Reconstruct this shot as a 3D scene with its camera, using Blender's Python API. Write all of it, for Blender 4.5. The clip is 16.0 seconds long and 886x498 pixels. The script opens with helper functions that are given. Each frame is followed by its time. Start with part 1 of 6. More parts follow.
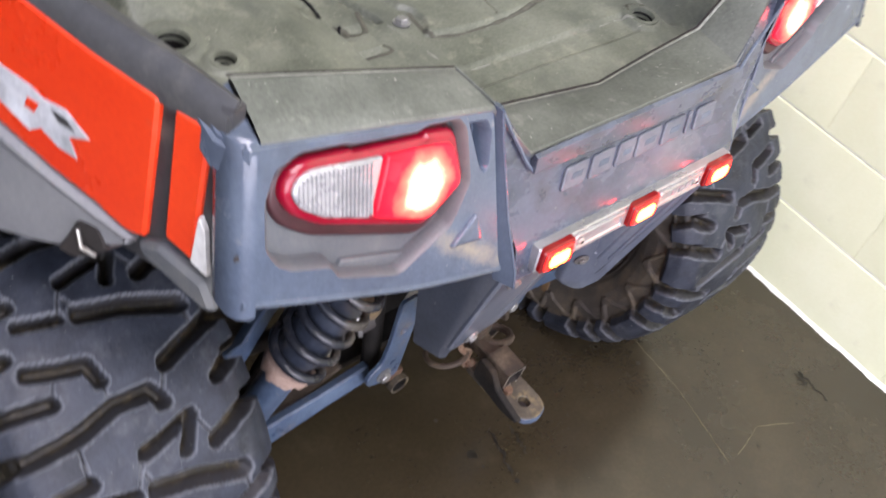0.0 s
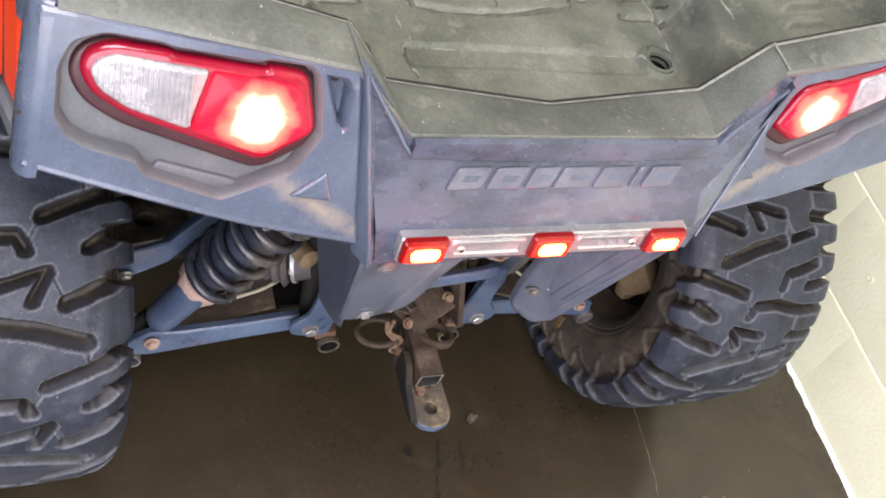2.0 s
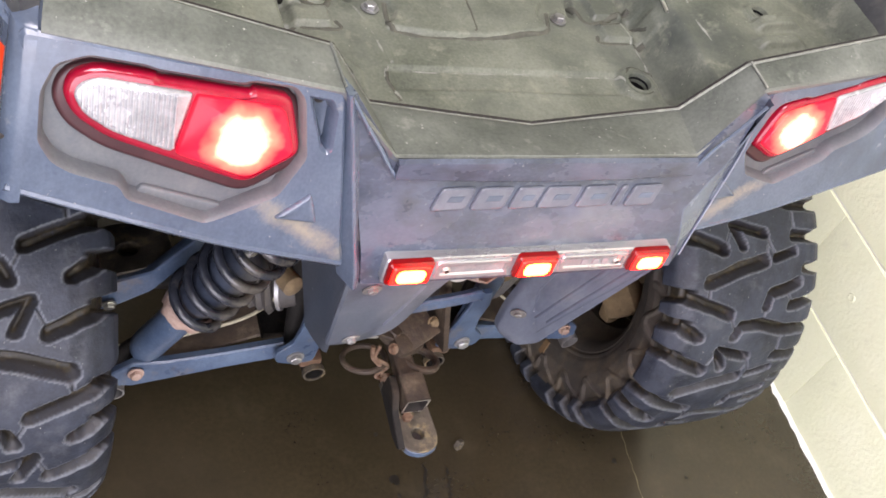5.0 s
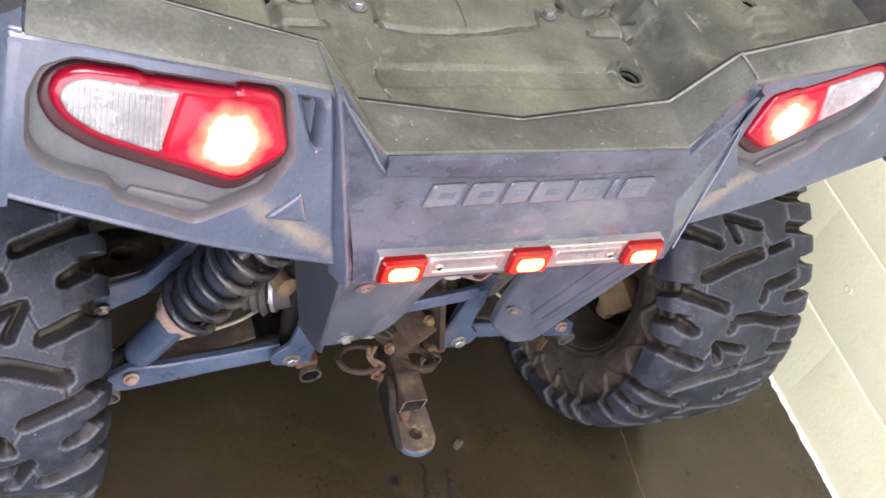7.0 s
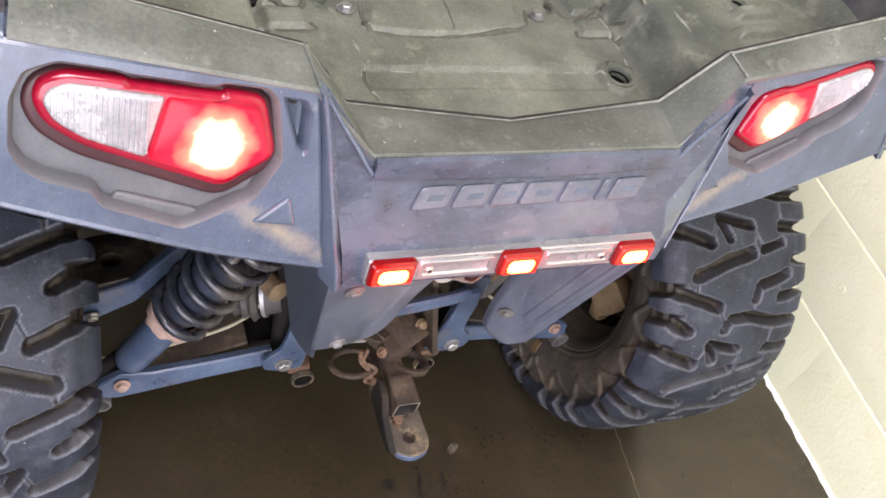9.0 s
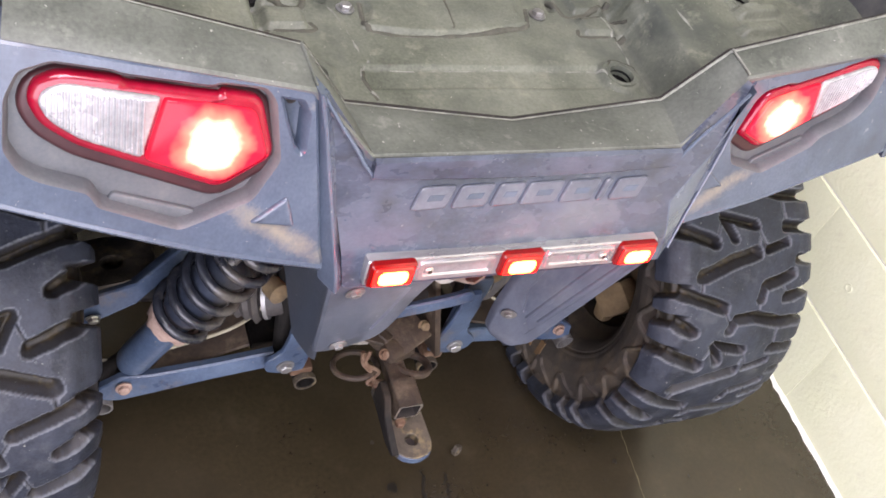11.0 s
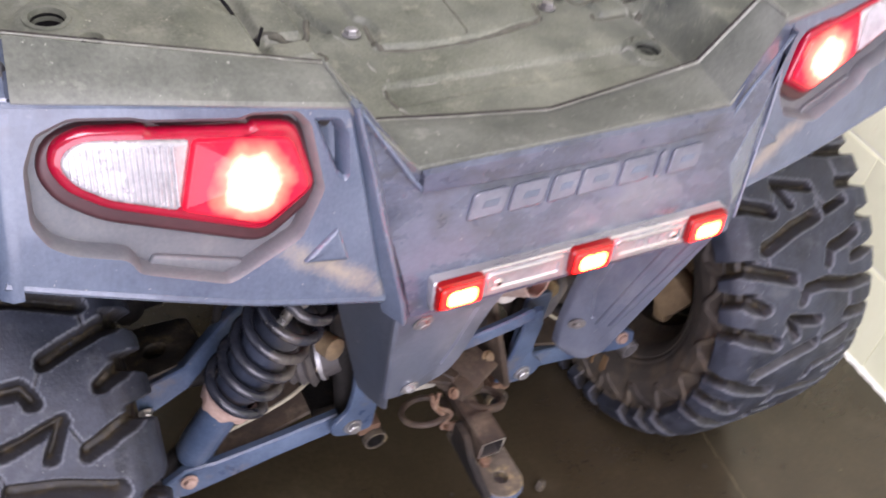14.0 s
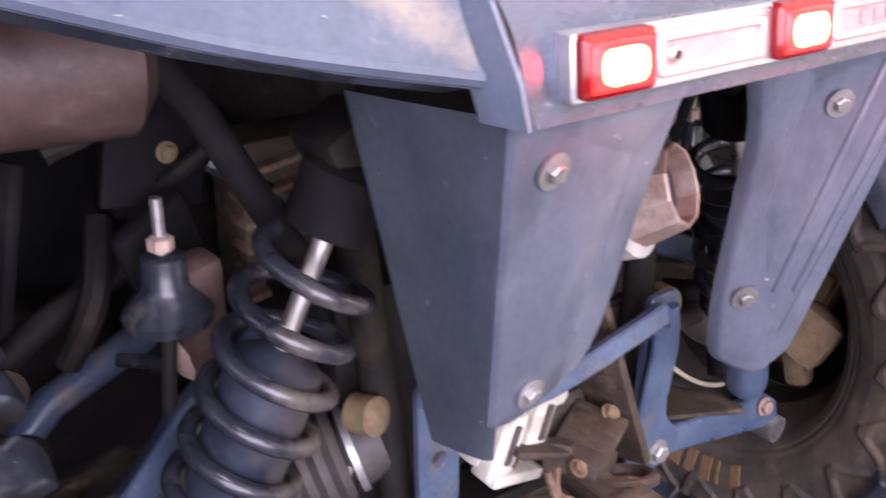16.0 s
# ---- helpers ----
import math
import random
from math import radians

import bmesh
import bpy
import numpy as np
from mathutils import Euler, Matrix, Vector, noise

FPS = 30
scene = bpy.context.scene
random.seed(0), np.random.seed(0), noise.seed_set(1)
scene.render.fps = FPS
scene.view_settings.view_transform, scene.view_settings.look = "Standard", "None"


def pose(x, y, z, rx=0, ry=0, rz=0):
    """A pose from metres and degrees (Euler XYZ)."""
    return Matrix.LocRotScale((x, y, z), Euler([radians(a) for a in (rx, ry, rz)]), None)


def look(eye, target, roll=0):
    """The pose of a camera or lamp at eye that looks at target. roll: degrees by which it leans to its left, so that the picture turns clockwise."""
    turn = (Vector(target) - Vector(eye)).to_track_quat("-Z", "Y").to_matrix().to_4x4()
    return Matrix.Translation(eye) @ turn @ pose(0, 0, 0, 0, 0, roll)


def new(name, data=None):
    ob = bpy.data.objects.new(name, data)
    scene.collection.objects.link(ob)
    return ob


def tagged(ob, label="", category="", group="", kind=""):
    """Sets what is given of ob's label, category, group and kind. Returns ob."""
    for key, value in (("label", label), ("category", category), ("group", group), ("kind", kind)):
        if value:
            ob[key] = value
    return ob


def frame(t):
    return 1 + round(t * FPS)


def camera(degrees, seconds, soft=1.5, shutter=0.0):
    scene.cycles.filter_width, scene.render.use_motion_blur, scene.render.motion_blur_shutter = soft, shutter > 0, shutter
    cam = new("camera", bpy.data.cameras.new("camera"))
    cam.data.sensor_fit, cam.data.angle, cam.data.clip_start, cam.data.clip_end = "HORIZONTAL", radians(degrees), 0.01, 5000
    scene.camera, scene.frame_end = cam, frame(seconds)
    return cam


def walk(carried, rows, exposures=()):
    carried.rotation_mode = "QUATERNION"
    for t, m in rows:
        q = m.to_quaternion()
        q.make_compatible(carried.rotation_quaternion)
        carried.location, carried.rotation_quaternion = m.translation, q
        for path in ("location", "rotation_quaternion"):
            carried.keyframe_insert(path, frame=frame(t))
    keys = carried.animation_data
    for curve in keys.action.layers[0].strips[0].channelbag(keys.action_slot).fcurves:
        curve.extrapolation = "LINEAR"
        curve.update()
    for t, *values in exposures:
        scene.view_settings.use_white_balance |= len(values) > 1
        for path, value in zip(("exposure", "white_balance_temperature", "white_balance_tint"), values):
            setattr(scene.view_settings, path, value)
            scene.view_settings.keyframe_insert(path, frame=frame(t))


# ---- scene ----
cam = camera(46.9, 16.0, soft=1.7, shutter=0.5)
PATH = [
    (0, (-0.905, -0.391, 1.538), (0.27, 0.44, 0.15), 19.1),
    (0.5, (-0.823, -0.522, 1.558), (0.185, 0.45, 0.13), 21.4),
    (1, (-0.663, -0.507, 1.572), (0.324, 0.468, 0.13), 25.9),
    (1.5, (-0.592, -0.523, 1.583), (0.305, 0.491, 0.11), 27.2),
    (2, (-0.58, -0.576, 1.591), (0.245, 0.474, 0.102), 27.8),
    (2.5, (-0.585, -0.6, 1.592), (0.246, 0.474, 0.123), 27.1),
    (3, (-0.588, -0.596, 1.59), (0.244, 0.494, 0.133), 26.5),
    (3.5, (-0.586, -0.586, 1.588), (0.258, 0.502, 0.138), 27.0),
    (4, (-0.59, -0.586, 1.587), (0.27, 0.503, 0.147), 27.4),
    (6.5, (-0.575, -0.59, 1.575), (0.286, 0.504, 0.139), 25.9),
    (7, (-0.577, -0.591, 1.577), (0.286, 0.505, 0.144), 25.7),
    (7.5, (-0.575, -0.591, 1.578), (0.294, 0.504, 0.148), 25.7),
    (8, (-0.574, -0.591, 1.576), (0.298, 0.503, 0.147), 25.7),
    (8.5, (-0.572, -0.591, 1.574), (0.299, 0.506, 0.146), 25.4),
    (9, (-0.569, -0.591, 1.574), (0.302, 0.508, 0.148), 25.2),
    (11.5, (-0.558, -0.591, 1.569), (0.297, 0.521, 0.143), 24.3),
    (12, (-0.559, -0.595, 1.57), (0.296, 0.521, 0.147), 24.1),
    (12.5, (-0.565, -0.592, 1.568), (0.288, 0.526, 0.146), 24.2),
    (13, (-0.567, -0.594, 1.56), (0.285, 0.532, 0.144), 22.4),
    (13.5, (-0.573, -0.599, 1.546), (0.288, 0.55, 0.153), 19.4),
    (14, (-0.583, -0.56, 1.471), (0.281, 0.639, 0.122), 12.0),
    (14.5, (-0.515, -0.5, 1.247), (0.33, 0.721, -0.093), 1.7),
    (14.7, (-0.485, -0.482, 1.133), (0.39, 0.774, -0.154), 0.1),
    (15, (-0.453, -0.452, 1.009), (0.455, 0.877, -0.178), 0.8),
    (15.3, (-0.462, -0.425, 0.92), (0.495, 0.986, -0.126), -1.7),
    (15.5, (-0.468, -0.422, 0.914), (0.531, 1.016, -0.051), -0.9),
    (15.6, (-0.475, -0.406, 0.911), (0.556, 1.042, -0.005), 0.1),
    (16, (-0.53, -0.357, 0.897), (0.583, 1.106, 0.108), 0.2),
]
walk(cam, [(t, look(eye, target, roll)) for t, eye, target, roll in PATH],
     exposures=[(0.0, 0.0, 6600, 26), (0.8, 0.08, 6550, 26), (1.6, 0.08, 6800, 26), (9.0, 0.08, 6850, 27), (11.5, 0.08, 6700, 29), (13.5, 0.08, 6650, 30), (14.5, 0.1, 6600, 37), (15.0, 0.29, 6570, 39), (15.5, 0.41, 6540, 40), (16.0, 0.46, 6500, 41)])

# ---- light ----
world = bpy.data.worlds.new("sky")
world.use_nodes = True
scene.world = world
_wn = world.node_tree.nodes
_sky = _wn.new("ShaderNodeTexSky")
_sky.sky_type = "NISHITA"
_sky.sun_disc = False
_sky.sun_elevation, _sky.sun_rotation = radians(38), radians(200)
world.node_tree.links.new(_sky.outputs[0], _wn["Background"].inputs[0])
_wn["Background"].inputs[1].default_value = 0.12


def area_lamp(name, place, target, wide, high, watts, colour):
    lamp = bpy.data.lights.new(name, "AREA")
    lamp.shape, lamp.size, lamp.size_y, lamp.energy, lamp.color = "RECTANGLE", wide, high, watts, colour
    ob = new(name, lamp)
    ob.matrix_world = look(place, target)
    return ob


# daylight through the open bay door behind; unseen fill added from the left
area_lamp("door_daylight", (-1.3, -2.75, 1.5), (-1.0, 0.5, 0.8), 3.3, 2.5, 178, (0.82, 0.9, 1.0))
area_lamp("side_fill", (-3.35, 0.6, 2.3), (-0.3, 0.3, 0.7), 3.0, 1.1, 15, (0.62, 0.77, 1.0))
# added overhead light, unseen, that brightens the bed, lip and wall
area_lamp("overhead_fill", (-0.5, -0.75, 3.28), (-0.1, -0.5, 0.0), 1.9, 1.1, 120, (0.92, 0.96, 1.0))

# red spill lights added in front of the lit marker lamps and tail lenses


def red_spill(name, place, watts, colour, size):
    lamp = bpy.data.lights.new(name, "POINT")
    lamp.energy, lamp.color, lamp.shadow_soft_size = watts, colour, size
    new(name, lamp).location = place


for _x in (-0.154, 0.0, 0.154):
    red_spill("marker_spill", (_x, -0.032, 0.784), 0.26, (1.0, 0.02, 0.02), 0.008)
for _x in (-0.353, 0.338):
    red_spill("tail_spill", (_x, -0.005, 0.935), 0.14, (1.0, 0.05, 0.05), 0.012)

# ---- materials ----


def surface(name, low, high, rough=0.5, metal=0.0, scale=14.0, fine=160.0, bump=0.15, dirt=None, dirt_at=0.6, coat=0.0,
            rough_spread=0.15, per_piece=0.0, spec=0.5, stretch=(1, 1, 1), dirt_scale=9.0, dirt_soft=0.12, specks=None, speck_at=0.7,
            stain=None, stain_at=0.55, stain_scale=6.0):
    """Two scales of colour, dirt in patches, gloss that varies, and a fine relief."""
    m = bpy.data.materials.new(name)
    m.use_nodes = True
    n, l = m.node_tree.nodes, m.node_tree.links
    b = n["Principled BSDF"]
    co = n.new("ShaderNodeTexCoord")
    mp = n.new("ShaderNodeMapping")
    mp.inputs["Scale"].default_value = stretch
    l.new(co.outputs["Object"], mp.inputs[0])

    def noise_tex(sc, detail=5.0, rgh=0.6):
        t = n.new("ShaderNodeTexNoise")
        t.inputs["Scale"].default_value, t.inputs["Detail"].default_value, t.inputs["Roughness"].default_value = sc, detail, rgh
        l.new(mp.outputs[0], t.inputs["Vector"])
        return t

    def ramp(src, a, c, ca=(0, 0, 0, 1), cb=(1, 1, 1, 1)):
        r = n.new("ShaderNodeValToRGB")
        r.color_ramp.elements[0].position, r.color_ramp.elements[1].position = a, c
        r.color_ramp.elements[0].color, r.color_ramp.elements[1].color = ca, cb
        l.new(src, r.inputs[0])
        return r.outputs[0]

    def mix(fac, a, c):
        x = n.new("ShaderNodeMix")
        x.data_type = "RGBA"
        l.new(fac, x.inputs[0]) if not isinstance(fac, float) else None
        if isinstance(fac, float):
            x.inputs[0].default_value = fac
        for v, k in ((a, 6), (c, 7)):
            if isinstance(v, tuple):
                x.inputs[k].default_value = (*v, 1)
            else:
                l.new(v, x.inputs[k])
        return x.outputs[2]

    big, small = noise_tex(scale), noise_tex(fine, 3.0)
    both = n.new("ShaderNodeMath")
    both.operation = "MULTIPLY_ADD"
    l.new(small.outputs[0], both.inputs[0])
    both.inputs[1].default_value = 0.45
    l.new(big.outputs[0], both.inputs[2])
    col = mix(ramp(both.outputs[0], 0.5, 0.95), low, high)
    if stain:
        d = noise_tex(stain_scale, 6.0, 0.65)
        col = mix(ramp(d.outputs[0], stain_at - 0.1, stain_at + 0.16), col, stain)
    if dirt:
        d = noise_tex(dirt_scale, 8.0, 0.7)
        mask = ramp(d.outputs[0], dirt_at - dirt_soft, dirt_at + dirt_soft)
        col = mix(mask, col, dirt)
    if specks:
        d = noise_tex(fine * 0.7, 3.0, 0.6)
        col = mix(ramp(d.outputs[0], speck_at, speck_at + 0.05), col, specks)
    if per_piece:
        info = n.new("ShaderNodeObjectInfo")
        hsv = n.new("ShaderNodeHueSaturation")
        mr = n.new("ShaderNodeMapRange")
        mr.inputs[3].default_value, mr.inputs[4].default_value = 1 - per_piece, 1 + per_piece
        l.new(info.outputs["Random"], mr.inputs[0])
        l.new(mr.outputs[0], hsv.inputs["Value"])
        l.new(col, hsv.inputs["Color"])
        col = hsv.outputs[0]
    l.new(col, b.inputs["Base Color"])
    mr = n.new("ShaderNodeMapRange")
    mr.inputs[3].default_value, mr.inputs[4].default_value = max(0.02, rough - rough_spread), min(1.0, rough + rough_spread)
    l.new(big.outputs[0], mr.inputs[0])
    l.new(mr.outputs[0], b.inputs["Roughness"])
    b.inputs["Metallic"].default_value = metal
    b.inputs["Specular IOR Level"].default_value = spec
    b.inputs["Coat Weight"].default_value = coat
    bp = n.new("ShaderNodeBump")
    bp.inputs["Strength"].default_value, bp.inputs["Distance"].default_value = bump, 0.004
    l.new(both.outputs[0], bp.inputs["Height"])
    l.new(bp.outputs[0], b.inputs["Normal"])
    return m


def glowing(name, colour, strength, base=(0.5, 0.01, 0.01), rough=0.12):
    m = bpy.data.materials.new(name)
    m.use_nodes = True
    b = m.node_tree.nodes["Principled BSDF"]
    b.inputs["Base Color"].default_value = (*base, 1)
    b.inputs["Roughness"].default_value = rough
    b.inputs["Emission Color"].default_value = (*colour, 1)
    b.inputs["Emission Strength"].default_value = strength
    return m


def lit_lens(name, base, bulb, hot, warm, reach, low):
    """A lit coloured lens; the bulb's glow is painted into its emission, fading outwards."""
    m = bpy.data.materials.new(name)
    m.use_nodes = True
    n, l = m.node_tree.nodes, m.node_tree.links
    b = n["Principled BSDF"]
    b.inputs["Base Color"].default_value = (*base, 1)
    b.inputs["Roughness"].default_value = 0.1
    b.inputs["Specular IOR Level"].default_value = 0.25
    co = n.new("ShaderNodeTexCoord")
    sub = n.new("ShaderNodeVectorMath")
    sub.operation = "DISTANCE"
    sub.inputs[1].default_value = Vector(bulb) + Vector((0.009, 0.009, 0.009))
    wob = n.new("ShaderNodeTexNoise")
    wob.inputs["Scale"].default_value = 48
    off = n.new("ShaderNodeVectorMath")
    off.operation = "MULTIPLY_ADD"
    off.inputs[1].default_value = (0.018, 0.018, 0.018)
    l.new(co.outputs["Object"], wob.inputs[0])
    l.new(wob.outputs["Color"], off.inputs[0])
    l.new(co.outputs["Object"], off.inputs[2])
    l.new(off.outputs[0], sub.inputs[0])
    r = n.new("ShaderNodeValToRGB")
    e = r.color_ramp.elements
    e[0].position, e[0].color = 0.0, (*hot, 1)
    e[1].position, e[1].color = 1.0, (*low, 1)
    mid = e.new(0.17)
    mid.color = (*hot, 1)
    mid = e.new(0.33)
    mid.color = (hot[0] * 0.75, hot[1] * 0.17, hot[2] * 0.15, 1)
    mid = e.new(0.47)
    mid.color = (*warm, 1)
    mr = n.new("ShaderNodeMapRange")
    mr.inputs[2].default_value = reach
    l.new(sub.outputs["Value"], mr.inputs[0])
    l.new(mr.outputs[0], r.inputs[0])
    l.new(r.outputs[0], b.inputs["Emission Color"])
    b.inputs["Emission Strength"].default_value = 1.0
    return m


BODY = surface("weathered_grey_plastic", (0.05, 0.068, 0.1), (0.092, 0.118, 0.158), 0.23, coat=0.3, stretch=(1, 1, 0.75), scale=13, fine=300, bump=0.035,
               dirt=(0.2, 0.195, 0.185), dirt_at=0.7, dirt_soft=0.07, dirt_scale=26, rough_spread=0.16, specks=(0.3, 0.3, 0.28), speck_at=0.72,
               stain=(0.045, 0.057, 0.08), stain_at=0.55, stain_scale=7.5)
# darker tone of the BODY plastic for tail panel and band, with random stains
PANEL = surface("stained_dark_grey_plastic", (0.03, 0.037, 0.056), (0.078, 0.092, 0.128), 0.27, coat=0.3, stretch=(0.8, 1, 1.5), scale=16, fine=230, bump=0.06,
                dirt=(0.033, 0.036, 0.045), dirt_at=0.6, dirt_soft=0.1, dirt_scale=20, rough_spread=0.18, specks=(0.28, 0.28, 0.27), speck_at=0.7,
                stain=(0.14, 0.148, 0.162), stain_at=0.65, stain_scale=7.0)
GUARD = surface("scuffed_pale_grey_plastic", (0.062, 0.077, 0.107), (0.12, 0.137, 0.17), 0.34, coat=0.2, scale=11, fine=260, bump=0.05, stretch=(1, 1, 0.5),
                dirt=(0.036, 0.041, 0.052), dirt_at=0.63, dirt_scale=10, dirt_soft=0.14, specks=(0.3, 0.3, 0.28), speck_at=0.70, stain=(0.19, 0.2, 0.215), stain_at=0.6, stain_scale=6)
DUSTY = surface("dusty_grey_plastic", (0.058, 0.067, 0.076), (0.108, 0.115, 0.118), 0.5, scale=9, fine=300, bump=0.05,
                dirt=(0.14, 0.142, 0.135), dirt_at=0.62, rough_spread=0.1)
BED = surface("dusty_bed_plastic", (0.064, 0.072, 0.053), (0.178, 0.188, 0.147), 0.5, scale=11, fine=260, bump=0.12,
              dirt=(0.24, 0.242, 0.185), dirt_at=0.65, dirt_scale=24, dirt_soft=0.1, rough_spread=0.14, specks=(0.40, 0.40, 0.32), speck_at=0.70,
              stain=(0.056, 0.064, 0.054), stain_at=0.58, stain_scale=7)
# pale chalky tone; also paints the highlight along the lip edge
CHALK_HIGHLIGHT = surface("chalky_highlight_plastic", (0.15, 0.155, 0.13), (0.28, 0.285, 0.245), 0.6, scale=40, bump=0.1, dirt=(0.09, 0.095, 0.08), dirt_at=0.58, dirt_scale=30)
LIP = surface("dusty_lip_plastic", (0.055, 0.062, 0.051), (0.143, 0.152, 0.129), 0.55, scale=12, fine=230, bump=0.14,
              dirt=(0.21, 0.215, 0.185), dirt_at=0.66, dirt_scale=26, dirt_soft=0.08, rough_spread=0.12, specks=(0.4, 0.4, 0.36), speck_at=0.69)
DARK = surface("black_plastic", (0.02, 0.02, 0.022), (0.045, 0.045, 0.047), 0.55, dirt=(0.12, 0.11, 0.09), dirt_at=0.66)
TRIM = surface("grey_trim_plastic", (0.17, 0.178, 0.185), (0.25, 0.253, 0.256), 0.5, scale=8, dirt=(0.3, 0.27, 0.2), dirt_at=0.7)
RED = surface("gloss_red_plastic", (0.72, 0.035, 0.006), (0.85, 0.06, 0.01), 0.3, scale=5, bump=0.02, coat=0.3,
              dirt=(0.62, 0.12, 0.06), dirt_at=0.72)
DECAL = surface("silver_decal", (0.42, 0.44, 0.46), (0.7, 0.72, 0.74), 0.35, scale=22, bump=0.02, dirt=(0.16, 0.17, 0.18), dirt_at=0.58)
RUBBER = surface("dusty_tyre_rubber", (0.007, 0.009, 0.014), (0.026, 0.032, 0.046), 0.5, scale=22, fine=260, bump=0.28, spec=0.35,
                 dirt=(0.06, 0.065, 0.074), dirt_at=0.645, dirt_scale=26, specks=(0.3, 0.29, 0.26), speck_at=0.70,
                 stain=(0.032, 0.039, 0.054), stain_at=0.59, stain_scale=15)
TANMARK = surface("tan_raised_marks", (0.12, 0.07, 0.03), (0.2, 0.12, 0.055), 0.75, scale=40, bump=0.2)
WALLRUB = surface("tyre_sidewall_rubber", (0.035, 0.03, 0.026), (0.08, 0.066, 0.05), 0.75, scale=18, fine=250, bump=0.2,
                  dirt=(0.13, 0.1, 0.06), dirt_at=0.62)
STEEL = surface("slate_painted_steel", (0.028, 0.048, 0.088), (0.08, 0.118, 0.18), 0.32, scale=18, fine=240, bump=0.12,
                dirt=(0.16, 0.12, 0.08), dirt_at=0.66, dirt_scale=22, specks=(0.28, 0.24, 0.2), speck_at=0.7)
DKSTEEL = surface("grimy_black_steel", (0.005, 0.0048, 0.0045), (0.02, 0.018, 0.016), 0.7, spec=0.2, scale=20, bump=0.3,
                  dirt=(0.06, 0.042, 0.026), dirt_at=0.66)
RUST = surface("rusty_steel", (0.06, 0.032, 0.018), (0.16, 0.085, 0.045), 0.75, scale=30, bump=0.4, dirt=(0.24, 0.2, 0.15), dirt_at=0.6,
               dirt_scale=30)
PINKRUST = surface("primer_rust_steel", (0.3, 0.2, 0.16), (0.45, 0.33, 0.27), 0.7, scale=40, bump=0.25, dirt=(0.15, 0.09, 0.06), dirt_at=0.6)
MUD = surface("dried_mud_steel", (0.12, 0.085, 0.045), (0.24, 0.17, 0.09), 0.85, scale=22, bump=0.5, dirt=(0.05, 0.04, 0.03), dirt_at=0.6)
BRIGHT = surface("bright_zinc", (0.55, 0.53, 0.48), (0.75, 0.73, 0.68), 0.3, metal=0.9, scale=30, bump=0.05, dirt=(0.3, 0.26, 0.18), dirt_at=0.66)
ALU = surface("brushed_aluminium", (0.36, 0.37, 0.385), (0.56, 0.57, 0.585), 0.3, metal=0.75, scale=12, fine=320, bump=0.05,
              dirt=(0.3, 0.295, 0.285), dirt_at=0.62, stretch=(0.3, 1, 3))
STRIP = surface("dull_strip_metal", (0.27, 0.28, 0.295), (0.46, 0.47, 0.485), 0.35, metal=0.6, scale=26, fine=320, bump=0.06, dirt=(0.25, 0.24, 0.23), dirt_at=0.62)
CASTING = surface("cream_cast_cover", (0.5, 0.48, 0.4), (0.68, 0.66, 0.57), 0.6, scale=16, bump=0.15, dirt=(0.16, 0.12, 0.08), dirt_at=0.58)
SPRING = surface("black_spring_paint", (0.008, 0.009, 0.013), (0.03, 0.034, 0.044), 0.2, scale=24, bump=0.15, dirt=(0.17, 0.15, 0.12), dirt_at=0.64)
SLEEVE = surface("dusty_blue_black_sleeve", (0.012, 0.016, 0.026), (0.04, 0.05, 0.072), 0.4, scale=24, bump=0.15, dirt=(0.12, 0.1, 0.075), dirt_at=0.64)
BOOT = surface("muddy_rubber_boot", (0.03, 0.027, 0.026), (0.075, 0.068, 0.064), 0.6, scale=25, bump=0.2, dirt=(0.14, 0.11, 0.07), dirt_at=0.6)
CABLE = surface("pale_cable_sheath", (0.22, 0.2, 0.14), (0.36, 0.33, 0.24), 0.45, scale=30, bump=0.05, dirt=(0.12, 0.1, 0.07), dirt_at=0.64)
HITCH = surface("dark_rust_steel", (0.018, 0.012, 0.008), (0.06, 0.04, 0.024), 0.7, scale=34, bump=0.5, dirt=(0.13, 0.1, 0.065), dirt_at=0.64, dirt_scale=30)
TONGUE = surface("mud_stained_steel", (0.03, 0.025, 0.018), (0.1, 0.083, 0.06), 0.6, scale=30, bump=0.4, dirt=(0.26, 0.2, 0.1), dirt_at=0.62, dirt_scale=36)
# near-black; on underbody parts it stands in for deep shade
BLACK = surface("matt_near_black", (0.004, 0.004, 0.0045), (0.010, 0.010, 0.011), 0.8, spec=0.15, rough_spread=0.1, dirt=(0.03, 0.022, 0.016), dirt_at=0.66, dirt_scale=14)
CHIPPED = surface("bare_white_plastic", (0.6, 0.6, 0.58), (0.8, 0.8, 0.77), 0.5, scale=60, dirt=(0.35, 0.33, 0.28), dirt_at=0.62)
# dark tone that paints the shade, with grime, at moulding edges
GRIMY_SHADE = surface("grimy_edge_shade", (0.045, 0.046, 0.035), (0.1, 0.098, 0.075), 0.9, scale=60, bump=0.3)
MUFFLER = surface("rust_brown_muffler", (0.035, 0.02, 0.017), (0.1, 0.062, 0.054), 0.5, scale=18, bump=0.2, dirt=(0.2, 0.16, 0.14), dirt_at=0.68)
ZINC = surface("dull_zinc", (0.25, 0.25, 0.25), (0.42, 0.42, 0.41), 0.42, metal=0.7, scale=30, bump=0.1, dirt=(0.12, 0.1, 0.08), dirt_at=0.6)
EXHAUST = surface("heat_stained_exhaust", (0.17, 0.105, 0.08), (0.36, 0.26, 0.21), 0.42, metal=0.35, scale=16, bump=0.15, dirt=(0.52, 0.48, 0.42), dirt_at=0.64)
